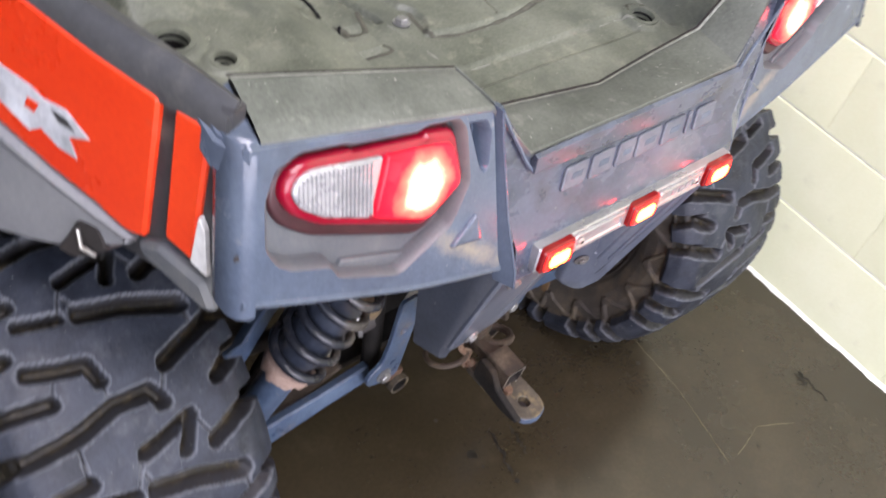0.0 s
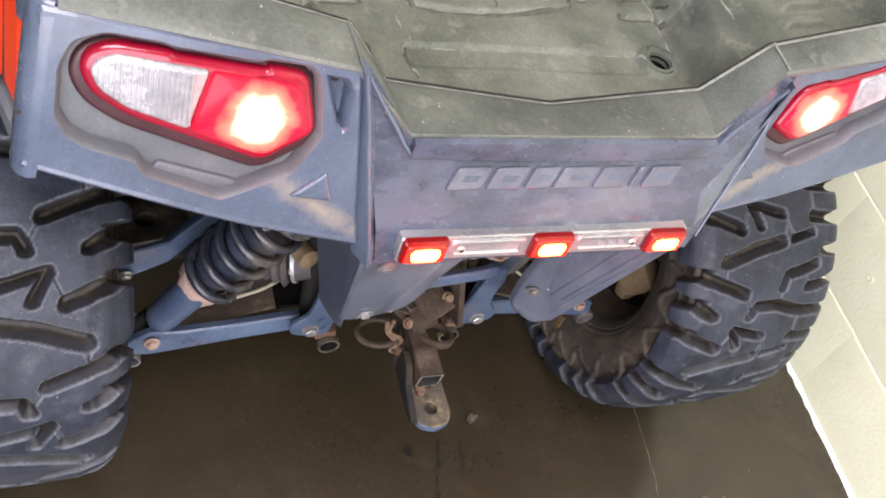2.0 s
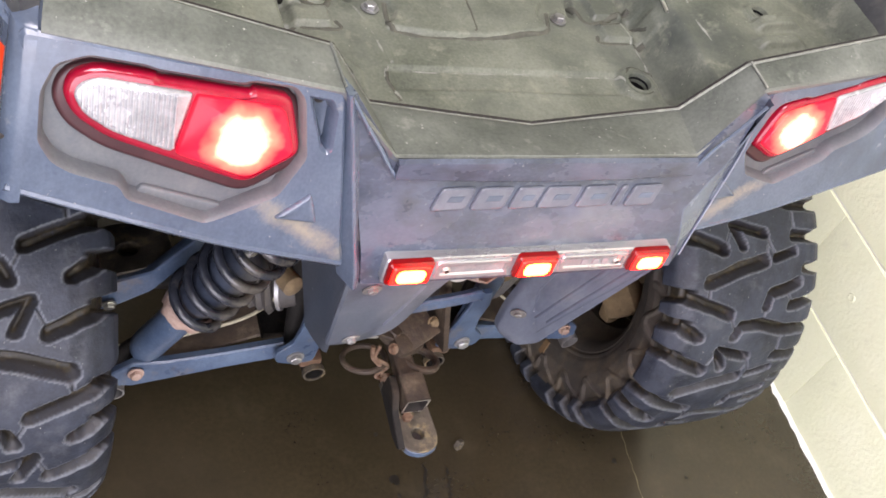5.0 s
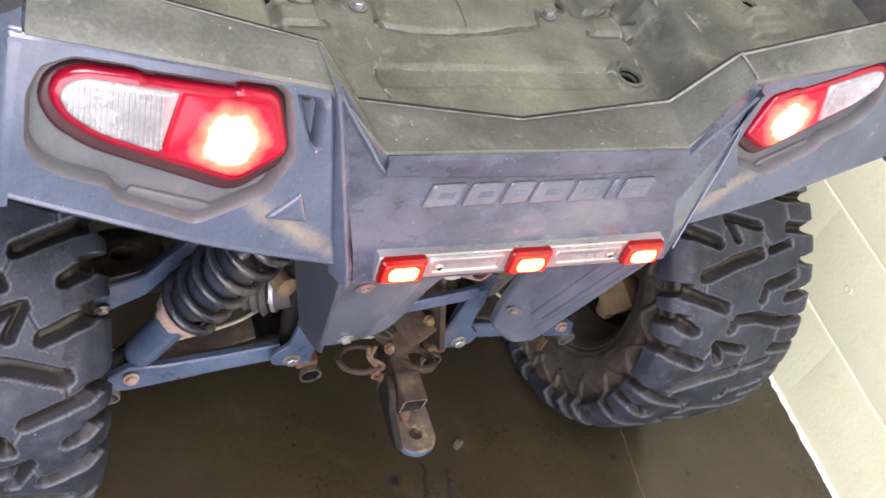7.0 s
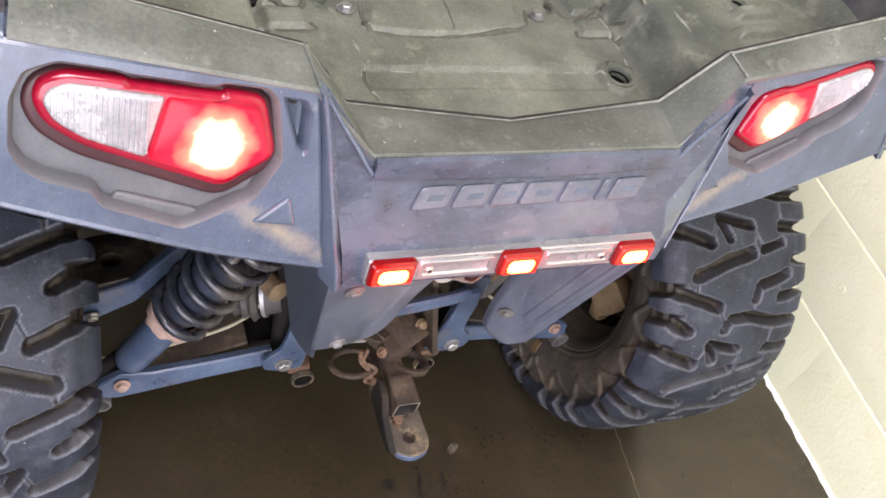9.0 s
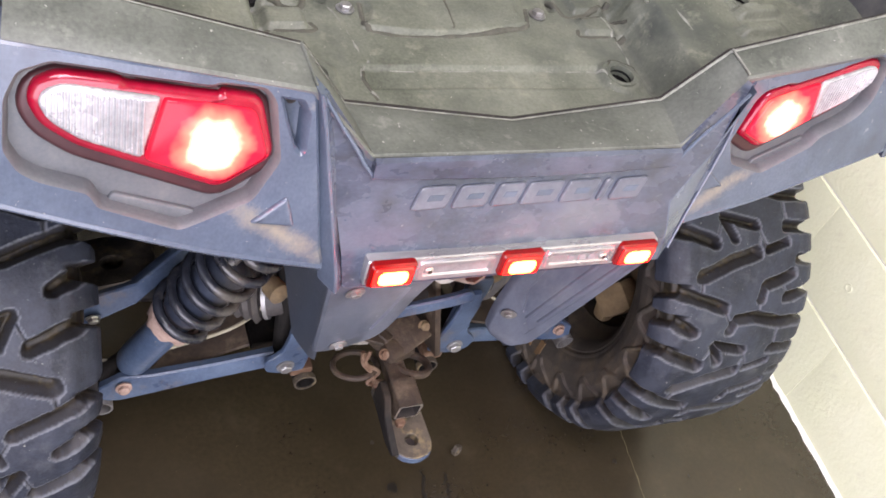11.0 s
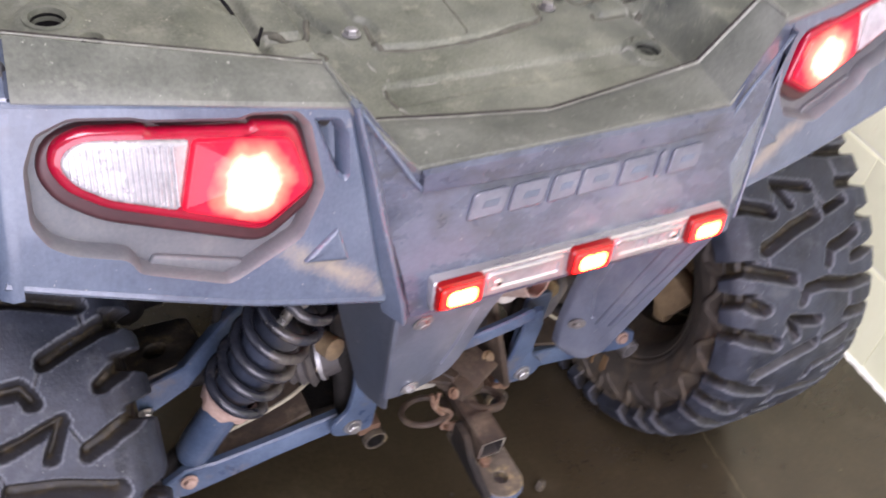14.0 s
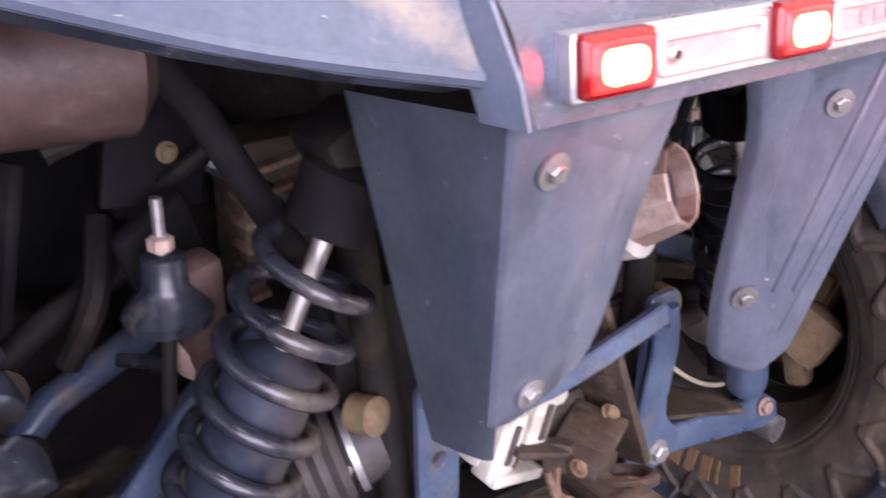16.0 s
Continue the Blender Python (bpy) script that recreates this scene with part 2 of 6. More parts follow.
FLANGE = surface("chalky_steel_flange", (0.3, 0.28, 0.25), (0.5, 0.48, 0.45), 0.5, metal=0.2, scale=30, bump=0.15, dirt=(0.16, 0.1, 0.07), dirt_at=0.6)
# painted shade for holes, gaps and recesses; soot only in the tail pipe
VOID_BLACK = surface("void_black", (0.012, 0.01, 0.009), (0.03, 0.024, 0.02), 0.9)
FLOOR = surface("sealed_concrete", (0.027, 0.0205, 0.0115), (0.053, 0.0415, 0.0235), 0.22, spec=0.75, scale=2.2, fine=120, bump=0.05, dirt=(0.03, 0.0235, 0.0145),
                dirt_at=0.56, dirt_scale=2.6, rough_spread=0.14, specks=(0.3, 0.26, 0.15), speck_at=0.735, stain=(0.06, 0.049, 0.03), stain_at=0.64, stain_scale=9)
STAIN = surface("oily_stain", (0.006, 0.005, 0.003), (0.014, 0.011, 0.007), 0.45, scale=60)
CRACK = surface("pale_hairline", (0.13, 0.11, 0.06), (0.17, 0.15, 0.08), 0.8, scale=60)
PAINT = surface("cream_block_paint", (0.79, 0.815, 0.56), (0.85, 0.875, 0.64), 0.42, scale=6, fine=110, bump=0.7, dirt=(0.66, 0.67, 0.48),
                dirt_at=0.74, per_piece=0.025)
# white that paints the light caught by block joints; caulk is white itself
JOINT = surface("joint_glint_caulk_white", (0.86, 0.87, 0.74), (0.9, 0.9, 0.8), 0.55, scale=20, bump=0.2)
PLASTER = surface("pale_plaster", (0.5, 0.49, 0.42), (0.6, 0.59, 0.52), 0.8, scale=3)
CEIL = surface("ceiling_board", (0.55, 0.55, 0.52), (0.62, 0.62, 0.6), 0.9, scale=3)
LENS_FRAME = surface("dark_red_lens_rim", (0.2, 0.001, 0.012), (0.28, 0.003, 0.02), 0.14, scale=30, bump=0.0, coat=0.15)
# dark maroon that paints the contact shadow round the tail lamps
LAMP_SHADOW = surface("maroon_lamp_shadow", (0.03, 0.008, 0.01), (0.055, 0.016, 0.018), 0.4, scale=30, bump=0.05)
CLEAR = surface("ribbed_clear_lens", (0.2, 0.205, 0.21), (0.44, 0.44, 0.44), 0.26, scale=26, bump=0.02, metal=0.3, coat=0.3)
LED_FRAME = glowing("red_lamp_shell", (1.0, 0.012, 0.004), 0.05, (0.16, 0.003, 0.003))
LED_CORE = glowing("lit_red_led", (1.0, 0.2, 0.03), 30.0)
LED_EDGE = glowing("lit_red_lens", (1.0, 0.014, 0.005), 7.0)



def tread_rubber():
    """Tyre rubber: muddy slots with painted-in shade, smoother lug sides, paler worn edges."""
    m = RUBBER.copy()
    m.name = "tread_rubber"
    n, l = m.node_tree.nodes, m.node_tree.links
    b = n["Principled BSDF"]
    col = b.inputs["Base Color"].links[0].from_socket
    # near-black by depth paints the slots' shade; brown patches are the mud
    for name, colour, share in (("lug_side", (0.021, 0.0195, 0.019), 0.75), ("worn_edge", (0.12, 0.13, 0.145), 0.8), ("slot_mud_shade", (0.013, 0.0105, 0.0065), 1.0), ("slot_mud_shade", (0.075, 0.056, 0.028), 0.55)):
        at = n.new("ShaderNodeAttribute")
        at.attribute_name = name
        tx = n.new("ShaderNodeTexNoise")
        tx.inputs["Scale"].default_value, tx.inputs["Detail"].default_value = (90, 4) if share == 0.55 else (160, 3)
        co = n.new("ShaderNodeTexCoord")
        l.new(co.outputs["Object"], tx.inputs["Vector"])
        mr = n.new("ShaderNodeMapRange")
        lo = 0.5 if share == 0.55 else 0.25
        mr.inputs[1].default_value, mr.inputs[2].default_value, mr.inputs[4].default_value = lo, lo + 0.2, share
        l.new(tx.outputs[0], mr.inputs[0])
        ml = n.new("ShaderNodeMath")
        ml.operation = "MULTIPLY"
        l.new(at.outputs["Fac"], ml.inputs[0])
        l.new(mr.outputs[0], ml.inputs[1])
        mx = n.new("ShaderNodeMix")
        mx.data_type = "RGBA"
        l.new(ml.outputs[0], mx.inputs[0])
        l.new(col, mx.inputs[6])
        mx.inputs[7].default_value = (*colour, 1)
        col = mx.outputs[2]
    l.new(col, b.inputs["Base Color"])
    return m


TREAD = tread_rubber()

# ---- shape helpers ----


def part(name, bm, material, parent=None, label="", smooth=38, mats=()):
    me = bpy.data.meshes.new(name)
    bm.to_mesh(me)
    bm.free()
    for m in (material, *mats):
        me.materials.append(m)
    if smooth:
        me.shade_smooth()
        me.set_sharp_from_angle(angle=radians(smooth))
    ob = new(name, me)
    if parent:
        ob.parent = parent
    if label:
        tagged(ob, label)
    return ob


def area2(p):
    return sum(a[0] * b[1] - b[0] * a[1] for a, b in zip(p, p[1:] + p[:1]))


def grown(p, d):
    """A polygon with every side moved outwards by d."""
    if area2(p) < 0:
        d = -d
    out = []
    for k in range(len(p)):
        a, b, c = Vector(p[k - 1]), Vector(p[k]), Vector(p[(k + 1) % len(p)])
        u, v = (b - a).normalized(), (c - b).normalized()
        n1, n2 = Vector((u.y, -u.x)), Vector((v.y, -v.x))
        m = n1 + n2
        m = m / max(0.35, m.length_squared) * 2 if m.length > 1e-6 else n1
        out.append(tuple(b + m * d))
    return out


def rounded(p, r, n=4):
    out = []
    for k in range(len(p)):
        a, b, c = Vector(p[k - 1]), Vector(p[k]), Vector(p[(k + 1) % len(p)])
        rr = r[k] if isinstance(r, (list, tuple)) else r
        q = min(rr, (a - b).length * 0.48, (c - b).length * 0.48)
        s, e = b + (a - b).normalized() * q, b + (c - b).normalized() * q
        if q < 1e-5:
            out.append(tuple(b))
            continue
        for i in range(n + 1):
            t = i / n
            out.append(tuple(s * (1 - t) ** 2 + b * 2 * t * (1 - t) + e * t * t))
    return out


def clip(p, a, b, c):
    """The part of a polygon where a * u + b * v >= c."""
    out = []
    for (u0, v0), (u1, v1) in zip(p, p[1:] + p[:1]):
        d0, d1 = a * u0 + b * v0 - c, a * u1 + b * v1 - c
        if d0 >= 0:
            out.append((u0, v0))
        if d0 * d1 < 0:
            t = d0 / (d0 - d1)
            out.append((u0 + (u1 - u0) * t, v0 + (v1 - v0) * t))
    return [q for k, q in enumerate(out) if math.dist(q, out[k - 1]) > 3e-4]


def ring(bm, pts):
    return [bm.verts.new(q) for q in pts]


def bridge(bm, a, b, mat=0):
    for k in range(len(a)):
        f = bm.faces.new((a[k], a[(k + 1) % len(a)], b[(k + 1) % len(b)], b[k]))
        f.material_index = mat


def tidy(bm):
    bmesh.ops.recalc_face_normals(bm, faces=bm.faces)
    return bm


def plate(outer, holes, at, depth=0.012, edge=0.003, bm=None, floors=True, walls=0):
    """A moulded sheet with recesses: outer outline, [(outline, depth)], at(u, v, w) with w going in."""
    bm = bm or bmesh.new()
    loops = []
    o0 = ring(bm, [at(u, v, 0) for u, v in outer])
    loops.append(o0)
    o1 = ring(bm, [at(u, v, edge) for u, v in grown(outer, edge)])
    o2 = ring(bm, [at(u, v, depth) for u, v in grown(outer, edge)])
    bridge(bm, o0, o1)
    bridge(bm, o1, o2)
    for h, d, *look_ in holes:
        h0 = ring(bm, [at(u, v, 0) for u, v in h])
        loops.append(h0)
        h1 = ring(bm, [at(u, v, edge) for u, v in grown(h, -edge)])
        h2 = ring(bm, [at(u, v, d) for u, v in grown(h, -edge * 1.6)])
        side_mat = look_[0] if look_ else walls
        bridge(bm, h0, h1, side_mat)
        bridge(bm, h1, h2, side_mat)
        if floors:
            f = bm.faces.new(h2)
            f.material_index = look_[0] if look_ else 1
            bmesh.ops.triangulate(bm, faces=[f])
    edges = []
    for lp in loops:
        for k in range(len(lp)):
            e = bm.edges.get((lp[k], lp[(k + 1) % len(lp)]))
            edges.append(e)
    bmesh.ops.triangle_fill(bm, edges=edges, use_beauty=True, use_dissolve=False)
    return tidy(bm)


def cap(poly, at, w0, w1, edge=0.002, bm=None, mat=0, dome=0.0):
    """A closed slab from depth w0 out to depth w1 with a softened upper edge."""
    bm = bm or bmesh.new()
    sgn = 1 if w1 > w0 else -1
    a = ring(bm, [at(u, v, w0) for u, v in poly])
    b = ring(bm, [at(u, v, w1 - sgn * edge) for u, v in poly])
    c = ring(bm, [at(u, v, w1) for u, v in grown(poly, -edge)])
    bridge(bm, a, b, mat)
    bridge(bm, b, c, mat)
    if dome:
        d = ring(bm, [at(u, v, w1 + sgn * dome) for u, v in grown(poly, -edge * 5)])
        bridge(bm, c, d, mat)
        c = d
    for lp in (a, c):
        f = bm.faces.new(lp)
        f.material_index = mat
    return tidy(bm)


def pillow(poly, at, w0, w1, edge, steps=4, bm=None, crown=0.0):
    """A closed slab with a quarter-round upper edge and a slightly crowned face."""
    bm = bm or bmesh.new()
    sgn = 1 if w1 > w0 else -1
    loops = [ring(bm, [at(u, v, w0) for u, v in poly])]
    for k in range(steps + 1):
        a = math.pi / 2 * k / steps
        loops.append(ring(bm, [at(u, v, w1 - sgn * edge * (1 - math.sin(a))) for u, v in grown(poly, -edge * (1 - math.cos(a)))]))
    cu, cv = sum(p[0] for p in poly) / len(poly), sum(p[1] for p in poly) / len(poly)
    last = grown(poly, -edge)
    for t, h in ((0.75, 0.5), (0.4, 0.88)):
        loops.append(ring(bm, [at(cu + (u - cu) * t, cv + (v - cv) * t, w1 + sgn * crown * h) for u, v in last]))
    for a, b in zip(loops, loops[1:]):
        bridge(bm, a, b)
    bm.faces.new(loops[0])
    m = bm.verts.new(at(cu, cv, w1 + sgn * crown))
    for k in range(len(loops[-1])):
        bm.faces.new((loops[-1][k], loops[-1][(k + 1) % len(poly)], m))
    return tidy(bm)


def smooth_step(a, b, t):
    t = np.clip((t - a) / (b - a), 0, 1)
    return t * t * (3 - 2 * t)


def sweep(path, radius, n=12, bm=None, closed=True, bore=0.0, mat=0):
    """A round bar or pipe along a path; radius may be a list."""
    bm = bm or bmesh.new()
    path = [Vector(p) for p in path]
    up = None
    rings, inner = [], []
    for k, p in enumerate(path):
        d = (path[min(k + 1, len(path) - 1)] - path[max(k - 1, 0)]).normalized()
        if up is None:
            up = Vector((0, 0, 1)) if abs(d.z) < 0.9 else Vector((1, 0, 0))
        x = d.cross(up).normalized()
        up = x.cross(d).normalized()
        r = radius[k] if isinstance(radius, (list, tuple)) else radius
        rings.append(ring(bm, [p + r * (math.cos(2 * math.pi * i / n) * x + math.sin(2 * math.pi * i / n) * up) for i in range(n)]))
        if bore:
            inner.append(ring(bm, [p + bore * r * (math.cos(2 * math.pi * i / n) * x + math.sin(2 * math.pi * i / n) * up) for i in range(n)]))
    for a, b in zip(rings, rings[1:]):
        bridge(bm, a, b, mat)
    if bore:
        for a, b in zip(inner, inner[1:]):
            bridge(bm, a, b, mat)
        bridge(bm, rings[0], inner[0], mat)
        bridge(bm, rings[-1], inner[-1], mat)
    elif closed:
        for r_ in (rings[0], rings[-1]):
            f = bm.faces.new(r_)
            f.material_index = mat
    return tidy(bm)


def curve_pts(pts, n=10):
    """A smooth line through points."""
    p = [Vector(q) for q in pts]
    p = [2 * p[0] - p[1]] + p + [2 * p[-1] - p[-2]]
    out = []
    for k in range(1, len(p) - 2):
        for i in range(n):
            t = i / n
            a, b, c, d = p[k - 1], p[k], p[k + 1], p[k + 2]
            out.append(0.5 * ((2 * b) + (c - a) * t + (2 * a - 5 * b + 4 * c - d) * t * t + (3 * b - a - 3 * c + d) * t ** 3))
    out.append(p[-2])
    return out


def lathe(profile, origin, axis, n=32, bm=None, mat=0, ends=True):
    """profile: (radius, distance along the axis)."""
    bm = bm or bmesh.new()
    axis = Vector(axis).normalized()
    x = axis.orthogonal().normalized()
    y = axis.cross(x)
    o = Vector(origin)
    rs = [ring(bm, [o + axis * h + r * (math.cos(2 * math.pi * i / n) * x + math.sin(2 * math.pi * i / n) * y) for i in range(n)]) for r, h in profile]
    for a, b in zip(rs, rs[1:]):
        bridge(bm, a, b, mat)
    if ends:
        for r_ in (rs[0], rs[-1]):
            f = bm.faces.new(r_)
            f.material_index = mat
    return tidy(bm)


def block(centre, size, turn=(0, 0, 0), bevel=0.004, bm=None, mat=0):
    bm = bm or bmesh.new()
    t = bmesh.new()
    bmesh.ops.create_cube(t, size=1.0)
    bmesh.ops.transform(t, matrix=Matrix.Diagonal((*size, 1)), verts=t.verts)
    if bevel:
        bmesh.ops.bevel(t, geom=t.edges, offset=bevel, segments=2, affect="EDGES", profile=0.6)
    bmesh.ops.transform(t, matrix=pose(*centre, *turn), verts=t.verts)
    vs = [bm.verts.new(v.co) for v in t.verts]
    t.verts.index_update()
    for f in t.faces:
        g = bm.faces.new([vs[v.index] for v in f.verts])
        g.material_index = mat
    t.free()
    return bm


def strap(path, wide, thick, side, bm=None):
    """A flat bar along a path; side: the way across its width."""
    bm = bm or bmesh.new()
    path = [Vector(p) for p in path]
    side = Vector(side).normalized()
    rs = []
    for k, p in enumerate(path):
        d = (path[min(k + 1, len(path) - 1)] - path[max(k - 1, 0)]).normalized()
        u = d.cross(side).normalized()
        w = wide[k] if isinstance(wide, (list, tuple)) else wide
        c = min(0.0025, thick * 0.4)
        rs.append(ring(bm, [p + side * a * (w / 2 - (c if e else 0)) + u * b * (thick / 2 - (0 if e else c))
                            for a, b, e in ((-1, -1, 0), (-1, -1, 1), (1, -1, 1), (1, -1, 0), (1, 1, 0), (1, 1, 1), (-1, 1, 1), (-1, 1, 0))]))
    for a, b in zip(rs, rs[1:]):
        bridge(bm, a, b)
    bm.faces.new(rs[0])
    bm.faces.new(rs[-1])
    return tidy(bm)


def hexbolt(place, axis, r, bm=None, washer=1.5, mat=0):
    bm = bm or bmesh.new()
    axis = Vector(axis).normalized()
    if washer:
        lathe([(r * washer, 0), (r * washer, r * 0.25)], place, axis, 18, bm, mat)
    lathe([(r, 0), (r, r * 0.85), (r * 0.8, r * 1.0)], place, axis, 6, bm, mat)
    return bm

# ---- the bay: floor, walls, ceiling ----
WALL_X = 1.03


def quad_sheet(pts, bm=None):
    return block([(a + b) / 2 for a, b in zip(*pts)], [abs(b - a) for a, b in zip(*pts)], bevel=0, bm=bm)


floor = tagged(part("floor", quad_sheet(((-3.6, -3.0, -0.15), (1.45, 5.0, 0.0))), FLOOR, smooth=0),
               "sealed brown concrete floor with stains and hairlines", "floor", kind="structure")
# unseen ceiling, added pale so that it bounces light down
bm = quad_sheet(((-3.6, -3.0, 3.3), (-1.65, 5.0, 3.4)))
quad_sheet(((0.65, -3.0, 3.3), (1.45, 5.0, 3.4)), bm)
quad_sheet(((-1.65, -0.15, 3.3), (0.65, 5.0, 3.4)), bm)
quad_sheet(((-1.65, -3.0, 3.3), (0.65, -1.35, 3.4)), bm)
ceiling = tagged(part("ceiling", bm, CEIL, smooth=0), "added pale ceiling, unseen, with an opening for the overhead fill", "ceiling", kind="structure")
# unseen west wall; its strip opening is made for the side fill
bm = quad_sheet(((-3.6, -3.0, 0.0), (-3.45, 5.0, 1.7)))
quad_sheet(((-3.6, -3.0, 2.9), (-3.45, 5.0, 3.3)), bm)
quad_sheet(((-3.6, -3.0, 1.7), (-3.45, -0.95, 2.9)), bm)
quad_sheet(((-3.6, 2.15, 1.7), (-3.45, 5.0, 2.9)), bm)
tagged(part("wall_west", bm, PLASTER, smooth=0), "added pale wall, unseen, with an opening for the side fill", "wall", kind="structure")
tagged(part("wall_north", quad_sheet(((-3.45, 4.85, 0.0), (WALL_X + 0.25, 5.0, 3.3))), PLASTER, smooth=0), "plain pale wall", "wall", kind="structure")
bm = quad_sheet(((0.4, -3.0, 0.0), (WALL_X - 0.1, -2.85, 3.3)))
quad_sheet(((-3.45, -3.0, 0.0), (-3.0, -2.85, 3.3)), bm)
quad_sheet(((-3.0, -3.0, 2.8), (0.4, -2.85, 3.3)), bm)
tagged(part("wall_south", bm, PLASTER, smooth=0), "plain pale wall with an open bay door", "wall", kind="structure")
wall = tagged(part("wall_east", quad_sheet(((WALL_X + 0.006, -3.0, 0.0), (1.25, 5.0, 3.3))), JOINT, smooth=0),
              "concrete block wall painted glossy cream", "wall", kind="structure")
# the block wall runs slightly askew to the vehicle
WALL_TURN = Matrix.Translation((WALL_X, 0.2, 0)) @ Matrix.Rotation(-0.036, 4, "Z") @ Matrix.Translation((-WALL_X, -0.2, 0))
wall.matrix_world = WALL_TURN

# ---- the vehicle ----
utv = tagged(new("utility_vehicle"), "red and grey off-road side-by-side vehicle with lit rear lamps", "vehicle")
LAMP_N = Vector((0, -1, 0.28)).normalized()


def set_back(s):
    """The body stands slightly askew: its right corner lies a little further forward."""
    return 0.021 if s > 0 else 0.0


def lamp_plane(s):
    return lambda u, v, w: Vector((s * u, 0.01 + set_back(s) + 0.28 * (v - 0.78), v)) - LAMP_N * w


def lamp_seat(s, u, v):
    """The right lamp sits a little further in and is tilted more steeply than the left one."""
    if s < 0:
        return u, v
    return u - 0.028 - 0.157 * (u - 0.4) + 0.111 * (v - 0.93), v + 0.001 + 0.139 * (u - 0.4) - 0.159 * (v - 0.93)


def lamp_face(s):
    plain = lamp_plane(s)
    if s < 0:
        return lambda u, v, w: plain(u - 0.006, v - 0.004, w)
    return lambda u, v, w: plain(*lamp_seat(s, u, v), w)


LAMP = [(0.507, 0.966), (0.501, 0.983), (0.481, 0.991), (0.432, 0.985), (0.429, 0.982), (0.349, 0.971), (0.346, 0.974), (0.310, 0.968),
        (0.293, 0.909), (0.343, 0.877), (0.469, 0.924), (0.498, 0.945)]
RECESS = [(0.518, 0.965), (0.520, 0.92), (0.509, 0.9), (0.492, 0.889), (0.452, 0.876), (0.445, 0.862), (0.372, 0.834), (0.358, 0.839), (0.305, 0.862),
          (0.282, 0.902), (0.292, 0.962), (0.303, 0.975), (0.343, 0.980), (0.352, 0.977), (0.427, 0.988), (0.434, 0.991), (0.481, 0.998), (0.507, 0.989)]


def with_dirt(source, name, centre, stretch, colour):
    """A copy of a material with a patch of dried dirt, ragged at its edge."""
    m = source.copy()
    m.name = name
    n, l = m.node_tree.nodes, m.node_tree.links
    b = n["Principled BSDF"]
    old = b.inputs["Base Color"].links[0].from_socket
    co = n.new("ShaderNodeTexCoord")
    ab = n.new("ShaderNodeVectorMath")
    ab.operation = "ABSOLUTE"
    l.new(co.outputs["Object"], ab.inputs[0])
    mp = n.new("ShaderNodeMapping")
    mp.vector_type = "TEXTURE"
    mp.inputs["Location"].default_value = centre
    mp.inputs["Rotation"].default_value = (0, radians(-34), 0)
    mp.inputs["Scale"].default_value = stretch
    l.new(ab.outputs[0], mp.inputs[0])
    ln = n.new("ShaderNodeVectorMath")
    ln.operation = "LENGTH"
    l.new(mp.outputs[0], ln.inputs[0])
    tx = n.new("ShaderNodeTexNoise")
    tx.inputs["Scale"].default_value, tx.inputs["Detail"].default_value, tx.inputs["Roughness"].default_value = 62, 10, 0.85
    l.new(co.outputs["Object"], tx.inputs[0])
    ad = n.new("ShaderNodeMath")
    ad.operation = "MULTIPLY_ADD"
    ad.inputs[1].default_value = 3.4
    l.new(tx.outputs[0], ad.inputs[0])
    l.new(ln.outputs["Value"], ad.inputs[2])
    mr = n.new("ShaderNodeMapRange")
    mr.inputs[1].default_value, mr.inputs[2].default_value, mr.inputs[3].default_value, mr.inputs[4].default_value = 1.7, 3.2, 0.8, 0.0
    l.new(ad.outputs[0], mr.inputs[0])
    mx = n.new("ShaderNodeMix")
    mx.data_type = "RGBA"
    l.new(mr.outputs[0], mx.inputs[0])
    l.new(old, mx.inputs[6])
    mx.inputs[7].default_value = (*colour, 1)
    l.new(mx.outputs[2], b.inputs["Base Color"])
    return m


BODY_DIRT = with_dirt(BODY, "grey_plastic_with_dirt", (0.278, 0.022, 0.826), (0.062, 0.06, 0.010), (0.24, 0.21, 0.16))


